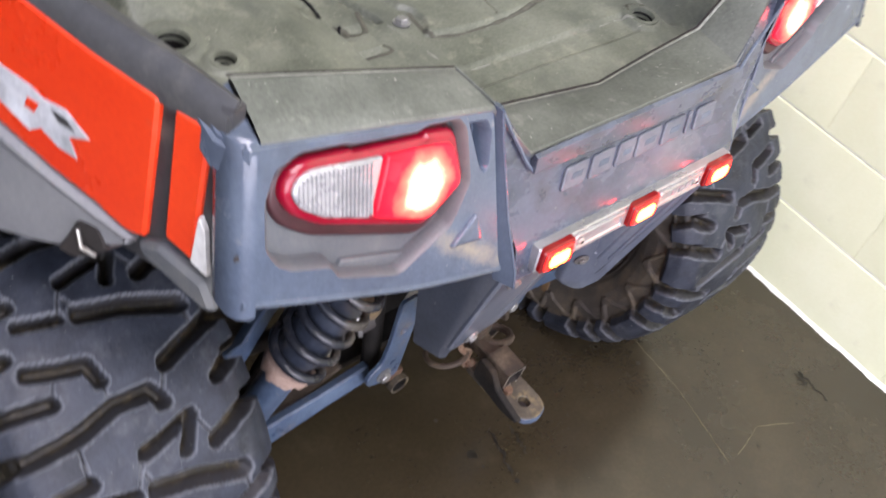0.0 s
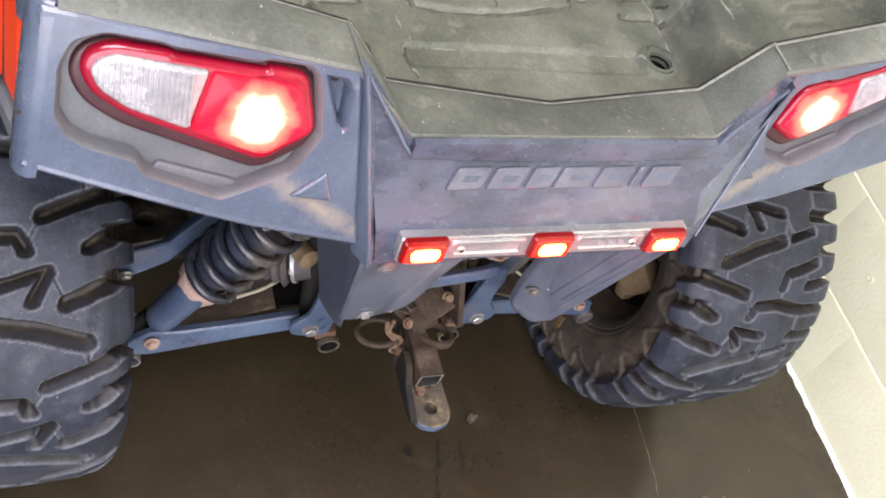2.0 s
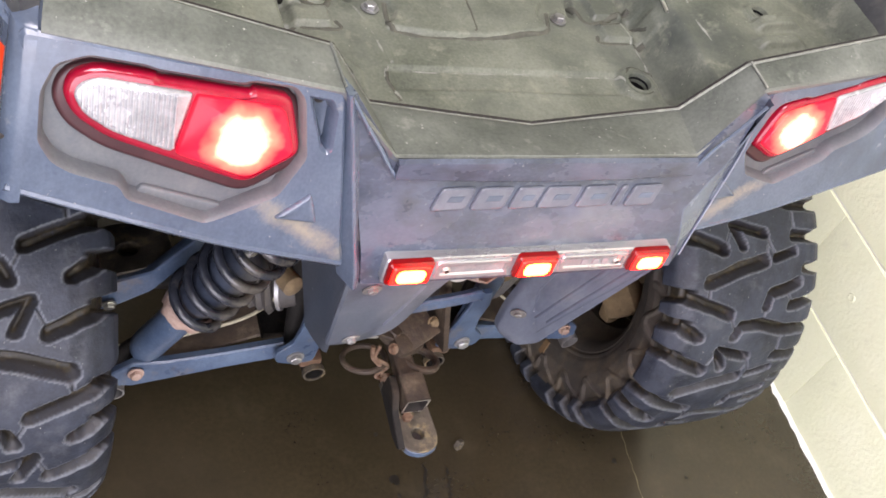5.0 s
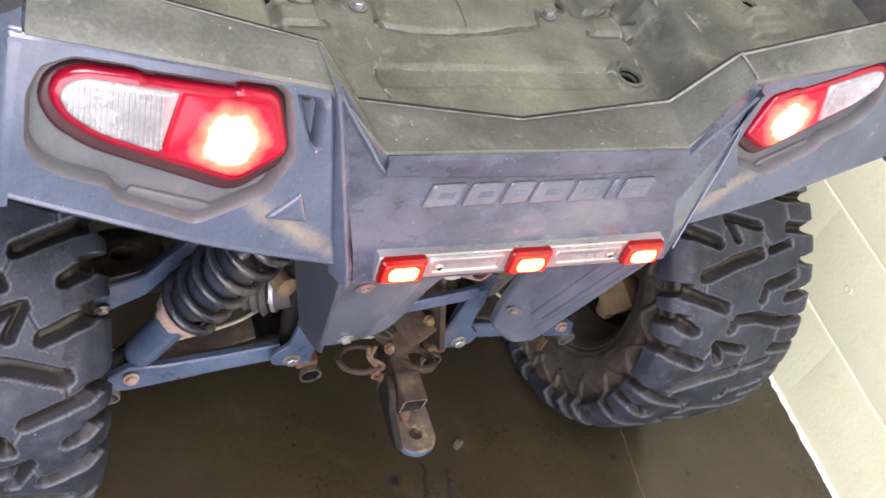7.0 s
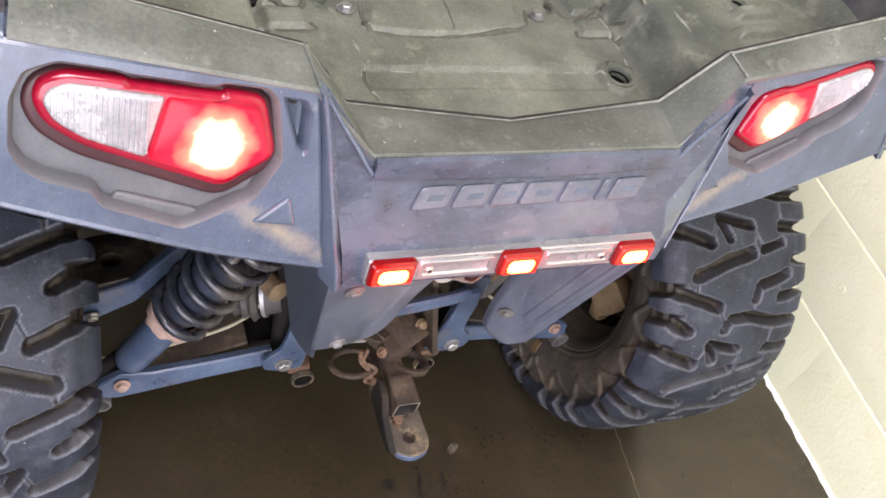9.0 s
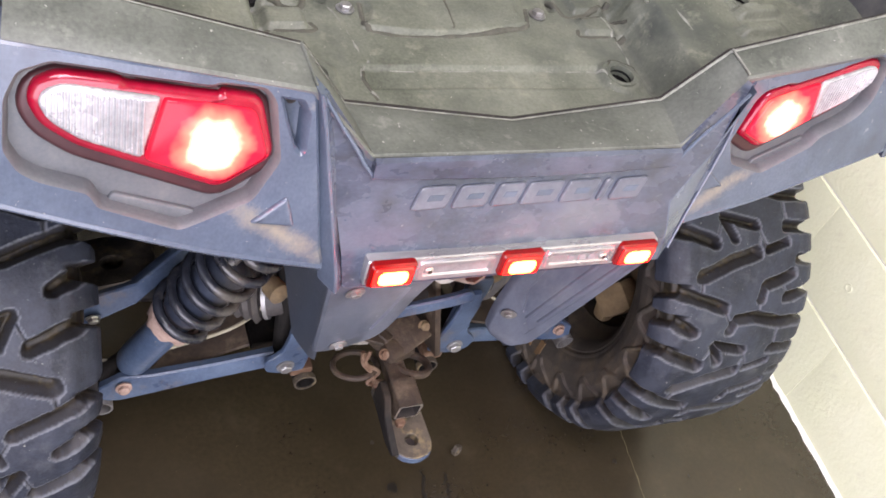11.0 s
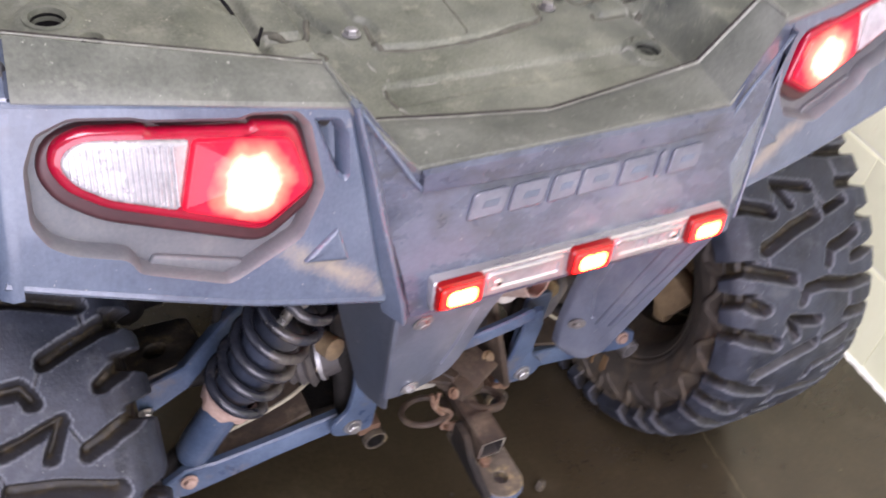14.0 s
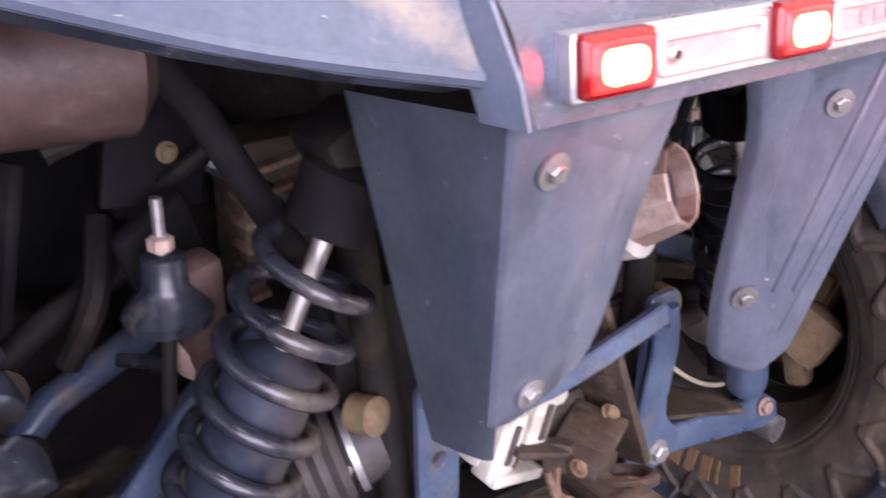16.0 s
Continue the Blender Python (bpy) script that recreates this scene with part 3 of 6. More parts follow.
def tail_light(s):
    at = lamp_face(s)
    lamp = part("tail_light", pillow(rounded(LAMP, 0.012, 4), at, 0.022, 0.002, 0.007, 4), LENS_FRAME, utv, "glowing red and clear tail light", smooth=60)
    # skirt set lower than the lamp, coloured as its shadow on the recess
    shadow_outline = [(u, v - 0.006) for u, v in grown(rounded(LAMP, 0.012, 3), 0.008)]
    part("lamp_seal", pillow(shadow_outline, at, 0.024, 0.012, 0.005, 3), LAMP_SHADOW, lamp, "dark maroon skirt painting the shadow round the lamp", smooth=60)
    inner = rounded([(0.4985, 0.966), (0.494, 0.9765), (0.479, 0.9825), (0.349, 0.9625), (0.3165, 0.9575), (0.302, 0.912), (0.344, 0.887), (0.466, 0.933), (0.490, 0.9495)], 0.008, 4)
    red = rounded(clip(inner, -1.0, -0.25, -0.640), 0.004, 2)
    # no bulb stands behind; its glow is drawn in the lens emission
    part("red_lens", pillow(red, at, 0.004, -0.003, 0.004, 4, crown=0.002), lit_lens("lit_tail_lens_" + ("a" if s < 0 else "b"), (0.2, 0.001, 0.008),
         at(0.353, 0.926, -0.01), (5.0, 3.3, 2.2), (1.35, 0.04, 0.075), 0.085, (0.23, 0.0, 0.011)), lamp, "red lens with its bulb's glow painted in", smooth=60)
    clear = rounded(clip(inner, 1.0, 0.25, 0.6425), 0.004, 2)
    bm = pillow(clear, at, 0.004, -0.0015, 0.003, 3)
    for k in range(19):
        u = 0.413 + k * 0.0045
        col = clip(clip(clear, 1.0, 0.0, u + 0.0009), -1.0, 0.0, -(u + 0.002))
        if len(col) > 2:
            lo, hi = min(p[1] for p in col) + 0.0035, max(p[1] for p in col) - 0.0035
            if hi - lo > 0.008:
                part("lens_rib", cap([(u, lo), (u + 0.0029, lo), (u + 0.0029, hi), (u, hi)], at, 0.0, -0.0034, 0.0009), CLEAR, lamp)
    part("clear_lens", bm, CLEAR, lamp, "ribbed clear reversing lens")
    return lamp


def corner_panel(s):
    at = lamp_plane(s)
    outer = [(0.53, 1.013), (0.258, 0.969), (0.232, 0.80), (0.226, 0.779), (0.30, 0.796), (0.36, 0.812), (0.465, 0.847), (0.54, 0.874), (0.53, 0.93)]
    outer = rounded(outer, [0.004, 0.006, 0.004, 0.006, 0.004, 0.02, 0.02, 0.01, 0.02], 3)
    wedge = [(0.291, 0.967), (0.266, 0.963), (0.2585, 0.949), (0.2585, 0.910), (0.264, 0.905), (0.272, 0.914)]
    tri = [(0.307, 0.839), (0.272, 0.866), (0.262, 0.832)]
    if s > 0:
        wedge = [(0.276, 0.967), (0.265, 0.963), (0.258, 0.948), (0.254, 0.900), (0.258, 0.900), (0.264, 0.91)]
        tri = [(u - 0.025, v - 0.006) for u, v in tri]
    wedge = rounded(wedge, 0.003, 2)
    recess = [lamp_seat(s, u, v) for u, v in RECESS]
    bm = plate(outer, [(rounded(recess, 0.006, 3), 0.018), (wedge, 0.02, 0)], at, 0.03, 0.0035, walls=1)
    body = part("corner_panel", bm, BODY_DIRT, utv, "weathered blue-grey plastic corner panel, dusty round the lamp", mats=(DUSTY,))
    part("moulded_triangle", pillow(rounded(tri, 0.004, 3), at, 0.002, -0.004, 0.003), BODY, body, smooth=60)
    part("recess_pad", pillow(rounded([(0.446, 0.858), (0.436, 0.873), (0.362, 0.851), (0.354, 0.84), (0.371, 0.836)], 0.004, 3), lamp_face(s), 0.02, 0.013, 0.003), DUSTY, body, smooth=60)
    part("screw_hole", lathe([(0.0052, -0.001), (0.0052, 0.001)], at(0.274 if s < 0 else 0.267, 0.956, 0.018), LAMP_N, 14), VOID_BLACK, body)
    # folded lower rim
    path = [at(u, v, 0.004) for u, v in ((0.226, 0.7805), (0.3, 0.7975), (0.36, 0.8135), (0.465, 0.8485), (0.545, 0.8765))]
    part("lower_rim", sweep(curve_pts(path, 5), 0.005, 8), BODY, body)
    return body




def yl(z):
    return 0.01 + 0.28 * (z - 0.78)


def fender_corner(s):
    bm = bmesh.new()
    rows = []
    for z in (0.862, 0.875, 0.9, 0.94, 0.98, 1.0, 1.008, 1.014, 1.017):
        k = (z - 0.87) / 0.19
        xo = 0.553 - 0.018 * k
        y = yl(z) + set_back(s)
        y += 0.5 * max(0.0, z - 1.006)
        xi = xo - 0.02
        pts = [(xi, y + 0.03), (xi, y - 0.001), (max(xi + 0.002, xo - 0.012), y - 0.001), (xo - 0.004, y + 0.005), (xo, y + 0.014), (xo, y + 0.03), (xo - 0.002, y + 0.038), (xo - 0.013, y + 0.042)]
        rows.append([bm.verts.new((s * x, yy, z)) for x, yy in pts])
    for a, b in zip(rows, rows[1:]):
        for k in range(len(a) - 1):
            bm.faces.new((a[k], a[k + 1], b[k + 1], b[k]))
    bm.faces.new(rows[-1])
    tidy(bm)
    ob = part("fender_corner", bm, BODY, utv, "rounded blue-grey plastic fender corner", smooth=60)
    # sloping shoulder between the lip's end and the bed rail
    top = [(0.516, 0.078, 1.0145), (0.534, 0.081, 1.0105), (0.546, 0.10, 1.014), (0.546, 0.136, 1.026), (0.509, 0.138, 1.032)]
    bm = bmesh.new()
    up = ring(bm, [(s * x, y + set_back(s), z) for x, y, z in top])
    dn = ring(bm, [(s * x, y + set_back(s), z - 0.03) for x, y, z in top])
    bridge(bm, dn, up)
    bm.faces.new(up)
    bm.faces.new(dn)
    bmesh.ops.bevel(bm, geom=[e for e in bm.edges if all(v in up for v in e.verts)], offset=0.004, segments=2, affect="EDGES")
    part("corner_shoulder", tidy(bm), BODY, ob, smooth=60)
    part("rivet", lathe([(0.003, 0), (0.002, 0.0015)], (s * 0.548, yl(0.925) + set_back(s) - 0.0005, 0.925), (0, -1, 0.2), 10), VOID_BLACK, ob)
    return ob


RIDGE = [((0.258, 0.974), (0.254, 0.974), (0.243, 0.968)), ((0.250, 0.93), (0.242, 0.93), (0.232, 0.93)), ((0.238, 0.84), (0.224, 0.84), (0.216, 0.84)),
         ((0.228, 0.78), (0.213, 0.778), (0.204, 0.778)), ((0.224, 0.757), (0.21, 0.755), (0.2, 0.755))]


def panel_y(z):
    zs, ys = (0.74, 0.757, 0.80, 0.835, 0.863, 0.90, 0.97), (0.002, 0.003, 0.011, 0.030, 0.043, 0.054, 0.064)
    return float(np.interp(z, zs, ys))


def ridge(s):
    bm = bmesh.new()
    rows = []
    for (a, az), (b, bz), (c, cz) in RIDGE:
        rows.append([bm.verts.new((s * a, yl(az) + 0.012 + set_back(s) * 0.9, az)), bm.verts.new((s * (b + 0.002), panel_y(bz) - 0.008, bz)),
                     bm.verts.new((s * (b - 0.002), panel_y(bz) - 0.0085, bz)), bm.verts.new((s * c, panel_y(cz) + 0.002, cz)),
                     bm.verts.new((s * (b + 0.001), panel_y(bz) + 0.02, bz))])
    for p, q in zip(rows, rows[1:]):
        for k in range(5):
            bm.faces.new((p[k], p[(k + 1) % 5], q[(k + 1) % 5], q[k]))
    bm.faces.new(rows[0])
    bm.faces.new(rows[-1])
    ob = part("corner_ridge", tidy(bm), BODY, utv, smooth=25)
    part("corner_edge", sweep([(s * (b + 0.0005), panel_y(bz) - 0.0082, bz) for _, (b, bz), _ in RIDGE], 0.0016, 6), BODY, ob)
    return ob


def right_border(z):
    """Where the tail panel folds back into the facet beside the right corner."""
    return float(np.interp(z, (0.75, 0.80, 0.83, 0.85, 0.88, 0.90, 0.97), (0.205, 0.198, 0.195, 0.213, 0.235, 0.244, 0.262)))


def right_facet():
    bm = bmesh.new()
    rows, rim = [], []
    for z in (0.752, 0.775, 0.80, 0.82, 0.83, 0.84, 0.85, 0.865, 0.88, 0.90, 0.935, 0.966):
        x = float(np.interp(z, (0.742, 0.802, 0.859, 0.896, 0.966), (0.229, 0.241, 0.254, 0.261, 0.266)))
        y = yl(z) + set_back(1) - 0.003
        b = right_border(z)
        rim.append((x, y - 0.0008, z))
        rows.append([bm.verts.new(p) for p in ((b - 0.001, panel_y(z) + 0.0005, z), (b + 0.002, panel_y(z), z), (x - 0.002, y, z), (x, y + 0.001, z), (x - 0.001, y + 0.022, z))])
    for p, q in zip(rows, rows[1:]):
        for k in range(4):
            bm.faces.new((p[k], p[k + 1], q[k + 1], q[k]))
    f = part("corner_facet", tidy(bm), BODY, utv, smooth=22)
    part("corner_edge", sweep(rim, 0.0017, 6), BODY, f)


def centre_panel():
    bm = bmesh.new()
    rows = []
    zs = [0.752, 0.757, 0.775, 0.79, 0.80, 0.806, 0.815, 0.83, 0.845, 0.86, 0.872, 0.882, 0.89, 0.897]
    for z in zs:
        half = 0.2 + (z - 0.755) * 0.2
        n = 24
        end = right_border(z)
        rows.append([bm.verts.new((-half + (half + end) * k / n, panel_y(z) - 0.002 * (1 - (2 * k / n - 1) ** 2), z)) for k in range(n + 1)])
    for a, b in zip(rows, rows[1:]):
        for k in range(len(a) - 1):
            bm.faces.new((a[k], a[k + 1], b[k + 1], b[k]))
    for s in (-1, 1):
        foot = rows[-1][:3] if s < 0 else [v for v in rows[-1][::-1] if v.co.x > 0.183]
        t = bm.verts.new((-0.251 if s < 0 else 0.262, panel_y(0.966) + (0.0 if s < 0 else 0.012), 0.968))
        t2 = bm.verts.new((-0.247 if s < 0 else 0.255, panel_y(0.966) + (0.004 if s < 0 else 0.015), 0.972))
        bm.faces.new(foot + [t2, t])
    low = [bm.verts.new((v.co.x, v.co.y + 0.045, v.co.z + 0.002)) for v in rows[0]]
    for k in range(len(low) - 1):
        bm.faces.new((low[k], low[k + 1], rows[0][k + 1], rows[0][k]))
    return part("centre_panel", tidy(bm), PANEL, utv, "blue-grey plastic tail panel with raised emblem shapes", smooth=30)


def panel_band():
    """The straight band under the tailgate lip, which ends in a sharp ledge above the emblem."""
    bm = bmesh.new()
    rows = []
    for x in np.linspace(-0.186, 0.186, 41):
        dip = 0.0055 * (1 - (x / 0.186) ** 2)
        z = 0.8775 - dip
        rows.append([bm.verts.new(p) for p in ((x, panel_y(0.897) - 0.006, 0.8985), (x, panel_y(0.897) - 0.0115, 0.8965), (x, panel_y(z) - 0.0085, z + 0.0015),
                                               (x, panel_y(z) - 0.0078, z), (x, panel_y(z) + 0.004, z - 0.0016))])
    for a, b in zip(rows, rows[1:]):
        for k in range(4):
            bm.faces.new((a[k], a[k + 1], b[k + 1], b[k]))
    bm.faces.new(rows[0])
    bm.faces.new(rows[-1])
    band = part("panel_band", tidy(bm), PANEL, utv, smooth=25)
    for s in (-1, 1):
        part("ledge_bead", sweep([(s * x, panel_y(z) - 0.004, z) for x, z in ((0.184, 0.877), (0.197, 0.893), (0.206, 0.907), (0.228, 0.937), (0.249, 0.968))], 0.0022, 6), BODY, band)


def emblem(parent):
    """Seven slanted raised plates, as plain shapes."""
    def at(u, v, w):
        return Vector((u, panel_y(v) - 0.002, v)) + Vector((0, 0.9, -0.43)) * w
    x = -0.139
    for wide, gap in ((0.042, 0.004), (0.042, 0.004), (0.034, 0.002), (0.046, 0.004), (0.043, 0.005), (0.011, 0.006), (0.042, 0)):
        sl = 0.011
        poly = rounded([(x, 0.8385), (x + wide - sl * 0.2, 0.8395), (x + wide + sl * 0.8, 0.8625), (x + sl, 0.8615)], 0.004, 2)
        bm = cap(poly, at, 0.003, -0.0032, 0.0012)
        if wide > 0.03:
            m = [(x + wide * 0.3 + sl * 0.4, 0.8475), (x + wide * 0.72 + sl * 0.4, 0.8475), (x + wide * 0.75 + sl * 0.6, 0.8535), (x + wide * 0.34 + sl * 0.6, 0.8535)]
            cap(m, at, -0.0028, -0.0036, 0.0003, bm, 1)
        part("emblem_plate", bm, TRIM2, parent, mats=(BODY,))
        x += wide + gap


TRIM2 = surface("raised_grey_emblem", (0.06, 0.07, 0.09), (0.118, 0.128, 0.15), 0.34, scale=20, bump=0.05)


def light_bar():
    """Three red lamps on a metal strip."""
    def at(u, v, w):
        return Vector((u, 0.0 + 0.10 * (v - 0.798) + w, v))
    z0, z1 = 0.7625, 0.7975
    bar = part("light_bar", cap(rounded([(-0.182, z0), (0.182, z0), (0.182, z1), (-0.182, z1)], 0.003, 2), at, 0.012, -0.002, 0.0015), ALU, utv,
               "polished metal strip with three lit red lamps")
    for x in (-0.154, 0.0, 0.154):
        p = rounded([(x - 0.0262, z0 + 0.003), (x + 0.0262, z0 + 0.003), (x + 0.0262, z1), (x - 0.0262, z1)], 0.004, 3)
        lamp = part("lamp", cap(p, at, 0.0, -0.0095, 0.003), LED_FRAME, bar, "small red marker lamp, lit")
        p = rounded([(x - 0.0222, z0 + 0.0065), (x + 0.0222, z0 + 0.0065), (x + 0.0222, z1 - 0.0035), (x - 0.0222, z1 - 0.0035)], 0.004, 3)
        bm = cap(p, at, -0.008, -0.0112, 0.0015)
        part("glowing_lens", bm, LED_EDGE, bar)
        p = rounded([(x - 0.0165, z0 + 0.0095), (x + 0.0165, z0 + 0.0095), (x + 0.0165, z1 - 0.007), (x - 0.0165, z1 - 0.007)], 0.008, 4)
        part("lit_core", cap(p, at, -0.0105, -0.0125, 0.001), LED_CORE, bar)
    for a, b in ((-0.122, -0.034), (0.034, 0.122)):
        zc = (z0 + z1) / 2
        p = rounded([(a, zc - 0.0105), (b, zc - 0.0105), (b, zc + 0.0115), (a, zc + 0.0115)], 0.003, 2)
        bm = plate(p, [(rounded([(a + 0.004, zc - 0.007), (b - 0.004, zc - 0.007), (b - 0.004, zc + 0.008), (a + 0.004, zc + 0.008)], 0.002, 2), 0.002)],
                   lambda u, v, w: at(u, v, w - 0.005), 0.004, 0.001)
        part("strip_plate", bm, ALU, bar, mats=(STRIP,))
        part("screw_hole", lathe([(0.0026, 0), (0.0026, 0.0005)], at((a + 0.012) if a < 0 else (b - 0.012), zc, -0.0062), (0, -1, 0), 10), VOID_BLACK, bar)
        part("screw", lathe([(0.005, 0), (0.005, 0.0015), (0.003, 0.003)], at((a + 0.012) if a < 0 else (b - 0.012), zc, -0.003), (0, -1, 0), 12), BRIGHT, bar)
    for k, x in enumerate((0.062, 0.077, 0.09)):
        part("marking", cap(rounded([(x, 0.776), (x + 0.009, 0.776), (x + 0.009, 0.785), (x, 0.785)], 0.002, 2), at, -0.003, -0.0042, 0.0003), TRIM, bar)
    return bar


DRAINS = ((0.2, 0.206, 0.0145), (-0.2, 0.206, 0.0145), (0.39, 0.274, 0.0105), (-0.421, 0.265, 0.0105), (-0.450, 0.311, 0.0155))


def bed_height(x, y):
    ax = abs(x)

    def sm(a, b, t):
        t = min(1.0, max(0.0, (t - a) / (b - a)))
        return t * t * (3 - 2 * t)
    z = 0.862 + 0.054 * sm(0.243, 0.272, ax) + 0.014 * sm(0.272, 0.33, ax)
    z += 0.05 * sm(0.488, 0.52, ax)
    y0 = 0.280 + 0.013 * (x / 0.105) ** 2 + 0.06 * x
    pad = sm(y0 - 0.002, y0 + 0.003, y) * (1 - sm(0.114, 0.119, ax))
    near = 1.0
    for bx in (-0.131, 0.13):
        near *= sm(0.028, 0.033, math.hypot(x - bx, y - 0.322))
    z += 0.006 * pad * near
    z += 0.008 * sm(0.186, 0.190, ax) * (1 - sm(0.252, 0.256, ax)) * sm(0.327, 0.332, y)
    z += 0.007 * sm(0.185, 0.189, ax) * (1 - sm(0.257, 0.261, ax)) * sm(0.285, 0.289, y) * (1 - sm(0.315, 0.319, y))
    rec = sm(-0.14, -0.136, x) * (1 - sm(0.173, 0.177, x)) * sm(0.186, 0.19, y) * (1 - sm(0.222, 0.226, y))
    z -= 0.005 * rec
    z -= 0.009 * (1 - sm(0.003, 0.007, abs(ax - 0.155 - 0.25 * (y - 0.33)))) * sm(0.33, 0.34, y)
    for hx, hy, r in DRAINS:
        d = math.hypot(x - hx, y - hy)
        z += 0.004 * (1 - sm(r * 1.7, r * 2.2, d))
        z -= 0.1 * (1 - sm(r * 0.95, r * 1.15, d))
    # gutter at the foot of each arch, and ribs on the arches behind the lip
    z -= 0.010 * sm(0.228, 0.238, ax) * (1 - sm(0.246, 0.256, ax)) * sm(0.17, 0.19, y)
    for ox, oy, tilt in ((0.345, 0.213, 0.12), (0.36, 0.247, 0.16), (-0.36, 0.213, -0.12)):
        k = (x - ox) * (1 if x > 0 else -1)
        z += 0.011 * sm(0.0, 0.02, k) * (1 - sm(0.07, 0.10, k)) * (1 - sm(0.006, 0.013, abs(y - oy - tilt * (x - ox))))
    z += 0.02 * sm(0.36, 0.46, ax) * (1 - sm(0.465, 0.48, ax)) * sm(0.33, 0.38, y)
    v = Vector((x * 9, y * 9, 0))
    z += 0.0022 * noise.noise(v) + 0.0007 * noise.noise(v * 6)
    return z


def bed():
    bm = bmesh.new()
    xs, ys = np.linspace(-0.515, 0.515, 400), np.concatenate([np.linspace(0.105, 0.42, 126), np.linspace(0.427, 1.0, 50)])
    rows = [[bm.verts.new((x, y, bed_height(x, y))) for x in xs] for y in ys]
    for a, b in zip(rows, rows[1:]):
        for k in range(len(a) - 1):
            bm.faces.new((a[k], a[k + 1], b[k + 1], b[k]))
    for f in bm.faces:
        f.smooth = True
    ob = part("cargo_bed", bm, BED, utv, "dusty olive-grey plastic cargo bed with moulded pads and drain holes", smooth=70)
    for hx, hy, r in DRAINS:
        top = bed_height(hx, hy + r * 1.5)
        part("hole_rim", lathe([(r * 1.5, -0.003), (r * 1.42, 0.0012), (r * 1.1, 0.0014), (r, -0.002), (r * 0.98, -0.012)], (hx, hy, top), (0, 0, 1), 24, ends=False), BED, ob)
        # tube coloured black inside, in place of the hole's shade
        part("drain_hole", lathe([(r * 0.99, -0.004), (r * 0.97, -0.09), (0.001, -0.09)], (hx, hy, top), (0, 0, 1), 24, ends=False), BLACK, ob, "open drain hole")
    # dark lines paint the shade and grime at the feet of the mouldings
    for line, wide in (
        ([(-0.109, 0.335), (-0.113, 0.293), (-0.094, 0.281), (-0.056, 0.276), (0.018, 0.281), (0.069, 0.291), (0.105, 0.301), (0.118, 0.335)], 0.0026),
        ([(0.180, 0.296), (0.181, 0.282), (0.25, 0.285)], 0.0026), ([(0.189, 0.312), (0.241, 0.316), (0.252, 0.3)], 0.0014),
        ([(0.166, 0.36), (0.172, 0.325), (0.187, 0.322), (0.216, 0.332), (0.25, 0.346)], 0.0028), ([(-0.25, 0.346), (-0.216, 0.332), (-0.187, 0.322), (-0.17, 0.36)], 0.0028),
        ([(-0.14, 0.215), (-0.143, 0.2), (-0.139, 0.184), (-0.136, 0.168)], 0.0018), ([(0.185, 0.218), (0.2, 0.234), (0.233, 0.224), (0.236, 0.204)], 0.0014),
        ([(-0.25, 0.285), (-0.181, 0.282), (-0.180, 0.296)], 0.0026), ([(0.006, 0.39), (0.0, 0.3), (-0.004, 0.286)], 0.0012)):
        pts = [(p.x, p.y, bed_height(p.x, p.y) - wide * 1.3) for p in curve_pts([(a, b, 0) for a, b in line], 8)]
        part("grime_line", sweep(pts, [wide * (1.75 + 0.4 * noise.noise((p[0] * 60, p[1] * 60, 2))) for p in pts], 10), GRIMY_SHADE, ob)
    # pale creases of the mouldings
    for line, wide in (([(-0.128, 0.232), (-0.141, 0.217), (-0.143, 0.2), (-0.139, 0.184), (-0.131, 0.166)], 0.0022), ([(-0.165, 0.35), (-0.145, 0.31), (-0.135, 0.25), (-0.137, 0.235)], 0.0016),
                       ([(0.217, 0.34), (0.226, 0.29), (0.228, 0.24), (0.215, 0.19)], 0.0018), ([(0.16, 0.222), (0.176, 0.216), (0.183, 0.2)], 0.0016), ([(0.30, 0.33), (0.292, 0.28), (0.295, 0.23)], 0.0018),
                       ([(-0.13, 0.222), (-0.06, 0.220), (0.03, 0.223), (0.15, 0.221)], 0.0012)):
        pts = [(p.x, p.y, bed_height(p.x, p.y) - wide * 0.75) for p in curve_pts([(a, b, 0) for a, b in line], 8)]
        part("worn_crease", sweep(pts, [wide * (0.9 + 0.9 * noise.noise((p[0] * 70, p[1] * 70, 5))) for p in pts], 8), CHALK_HIGHLIGHT, ob)
    for x in (-0.131, 0.13):
        part("bed_bolt", hexbolt((x, 0.322, bed_height(x, 0.322) + 0.001), (0, 0.1, 1), 0.008, washer=1.4), ZINC, ob, "dirty hex bolt")
    for s in (-1, 1):
        bm = bmesh.new()
        rows = []
        for y in np.linspace(0.090, 1.0, 16):
            lean = 0.3 * (y - 0.11)
            pr = [(0.538 + lean, 1.006), (0.543 + lean, 1.008), (0.5435 + lean, 1.036), (0.53 + lean, 1.048), (0.524 + lean * 0.8, 1.045), (0.518 + lean * 0.7, 1.024), (0.510 + lean * 0.4, 0.985), (0.5, 0.93), (0.494, 0.9)]
            first = 1.0 if y < 0.1 else 0.0
            rows.append([bm.verts.new((s * x, y + first * 0.004 * k, z - first * (0.008 if z > 1.03 else 0.0))) for k, (x, z) in enumerate(pr)])
        for a, b in zip(rows, rows[1:]):
            for k in range(len(a) - 1):
                bm.faces.new((a[k], a[k + 1], b[k + 1], b[k]))
        bm.faces.new(rows[0])
        part("bed_side", tidy(bm), RAIL, utv, "dark grey plastic bed rail", smooth=50)
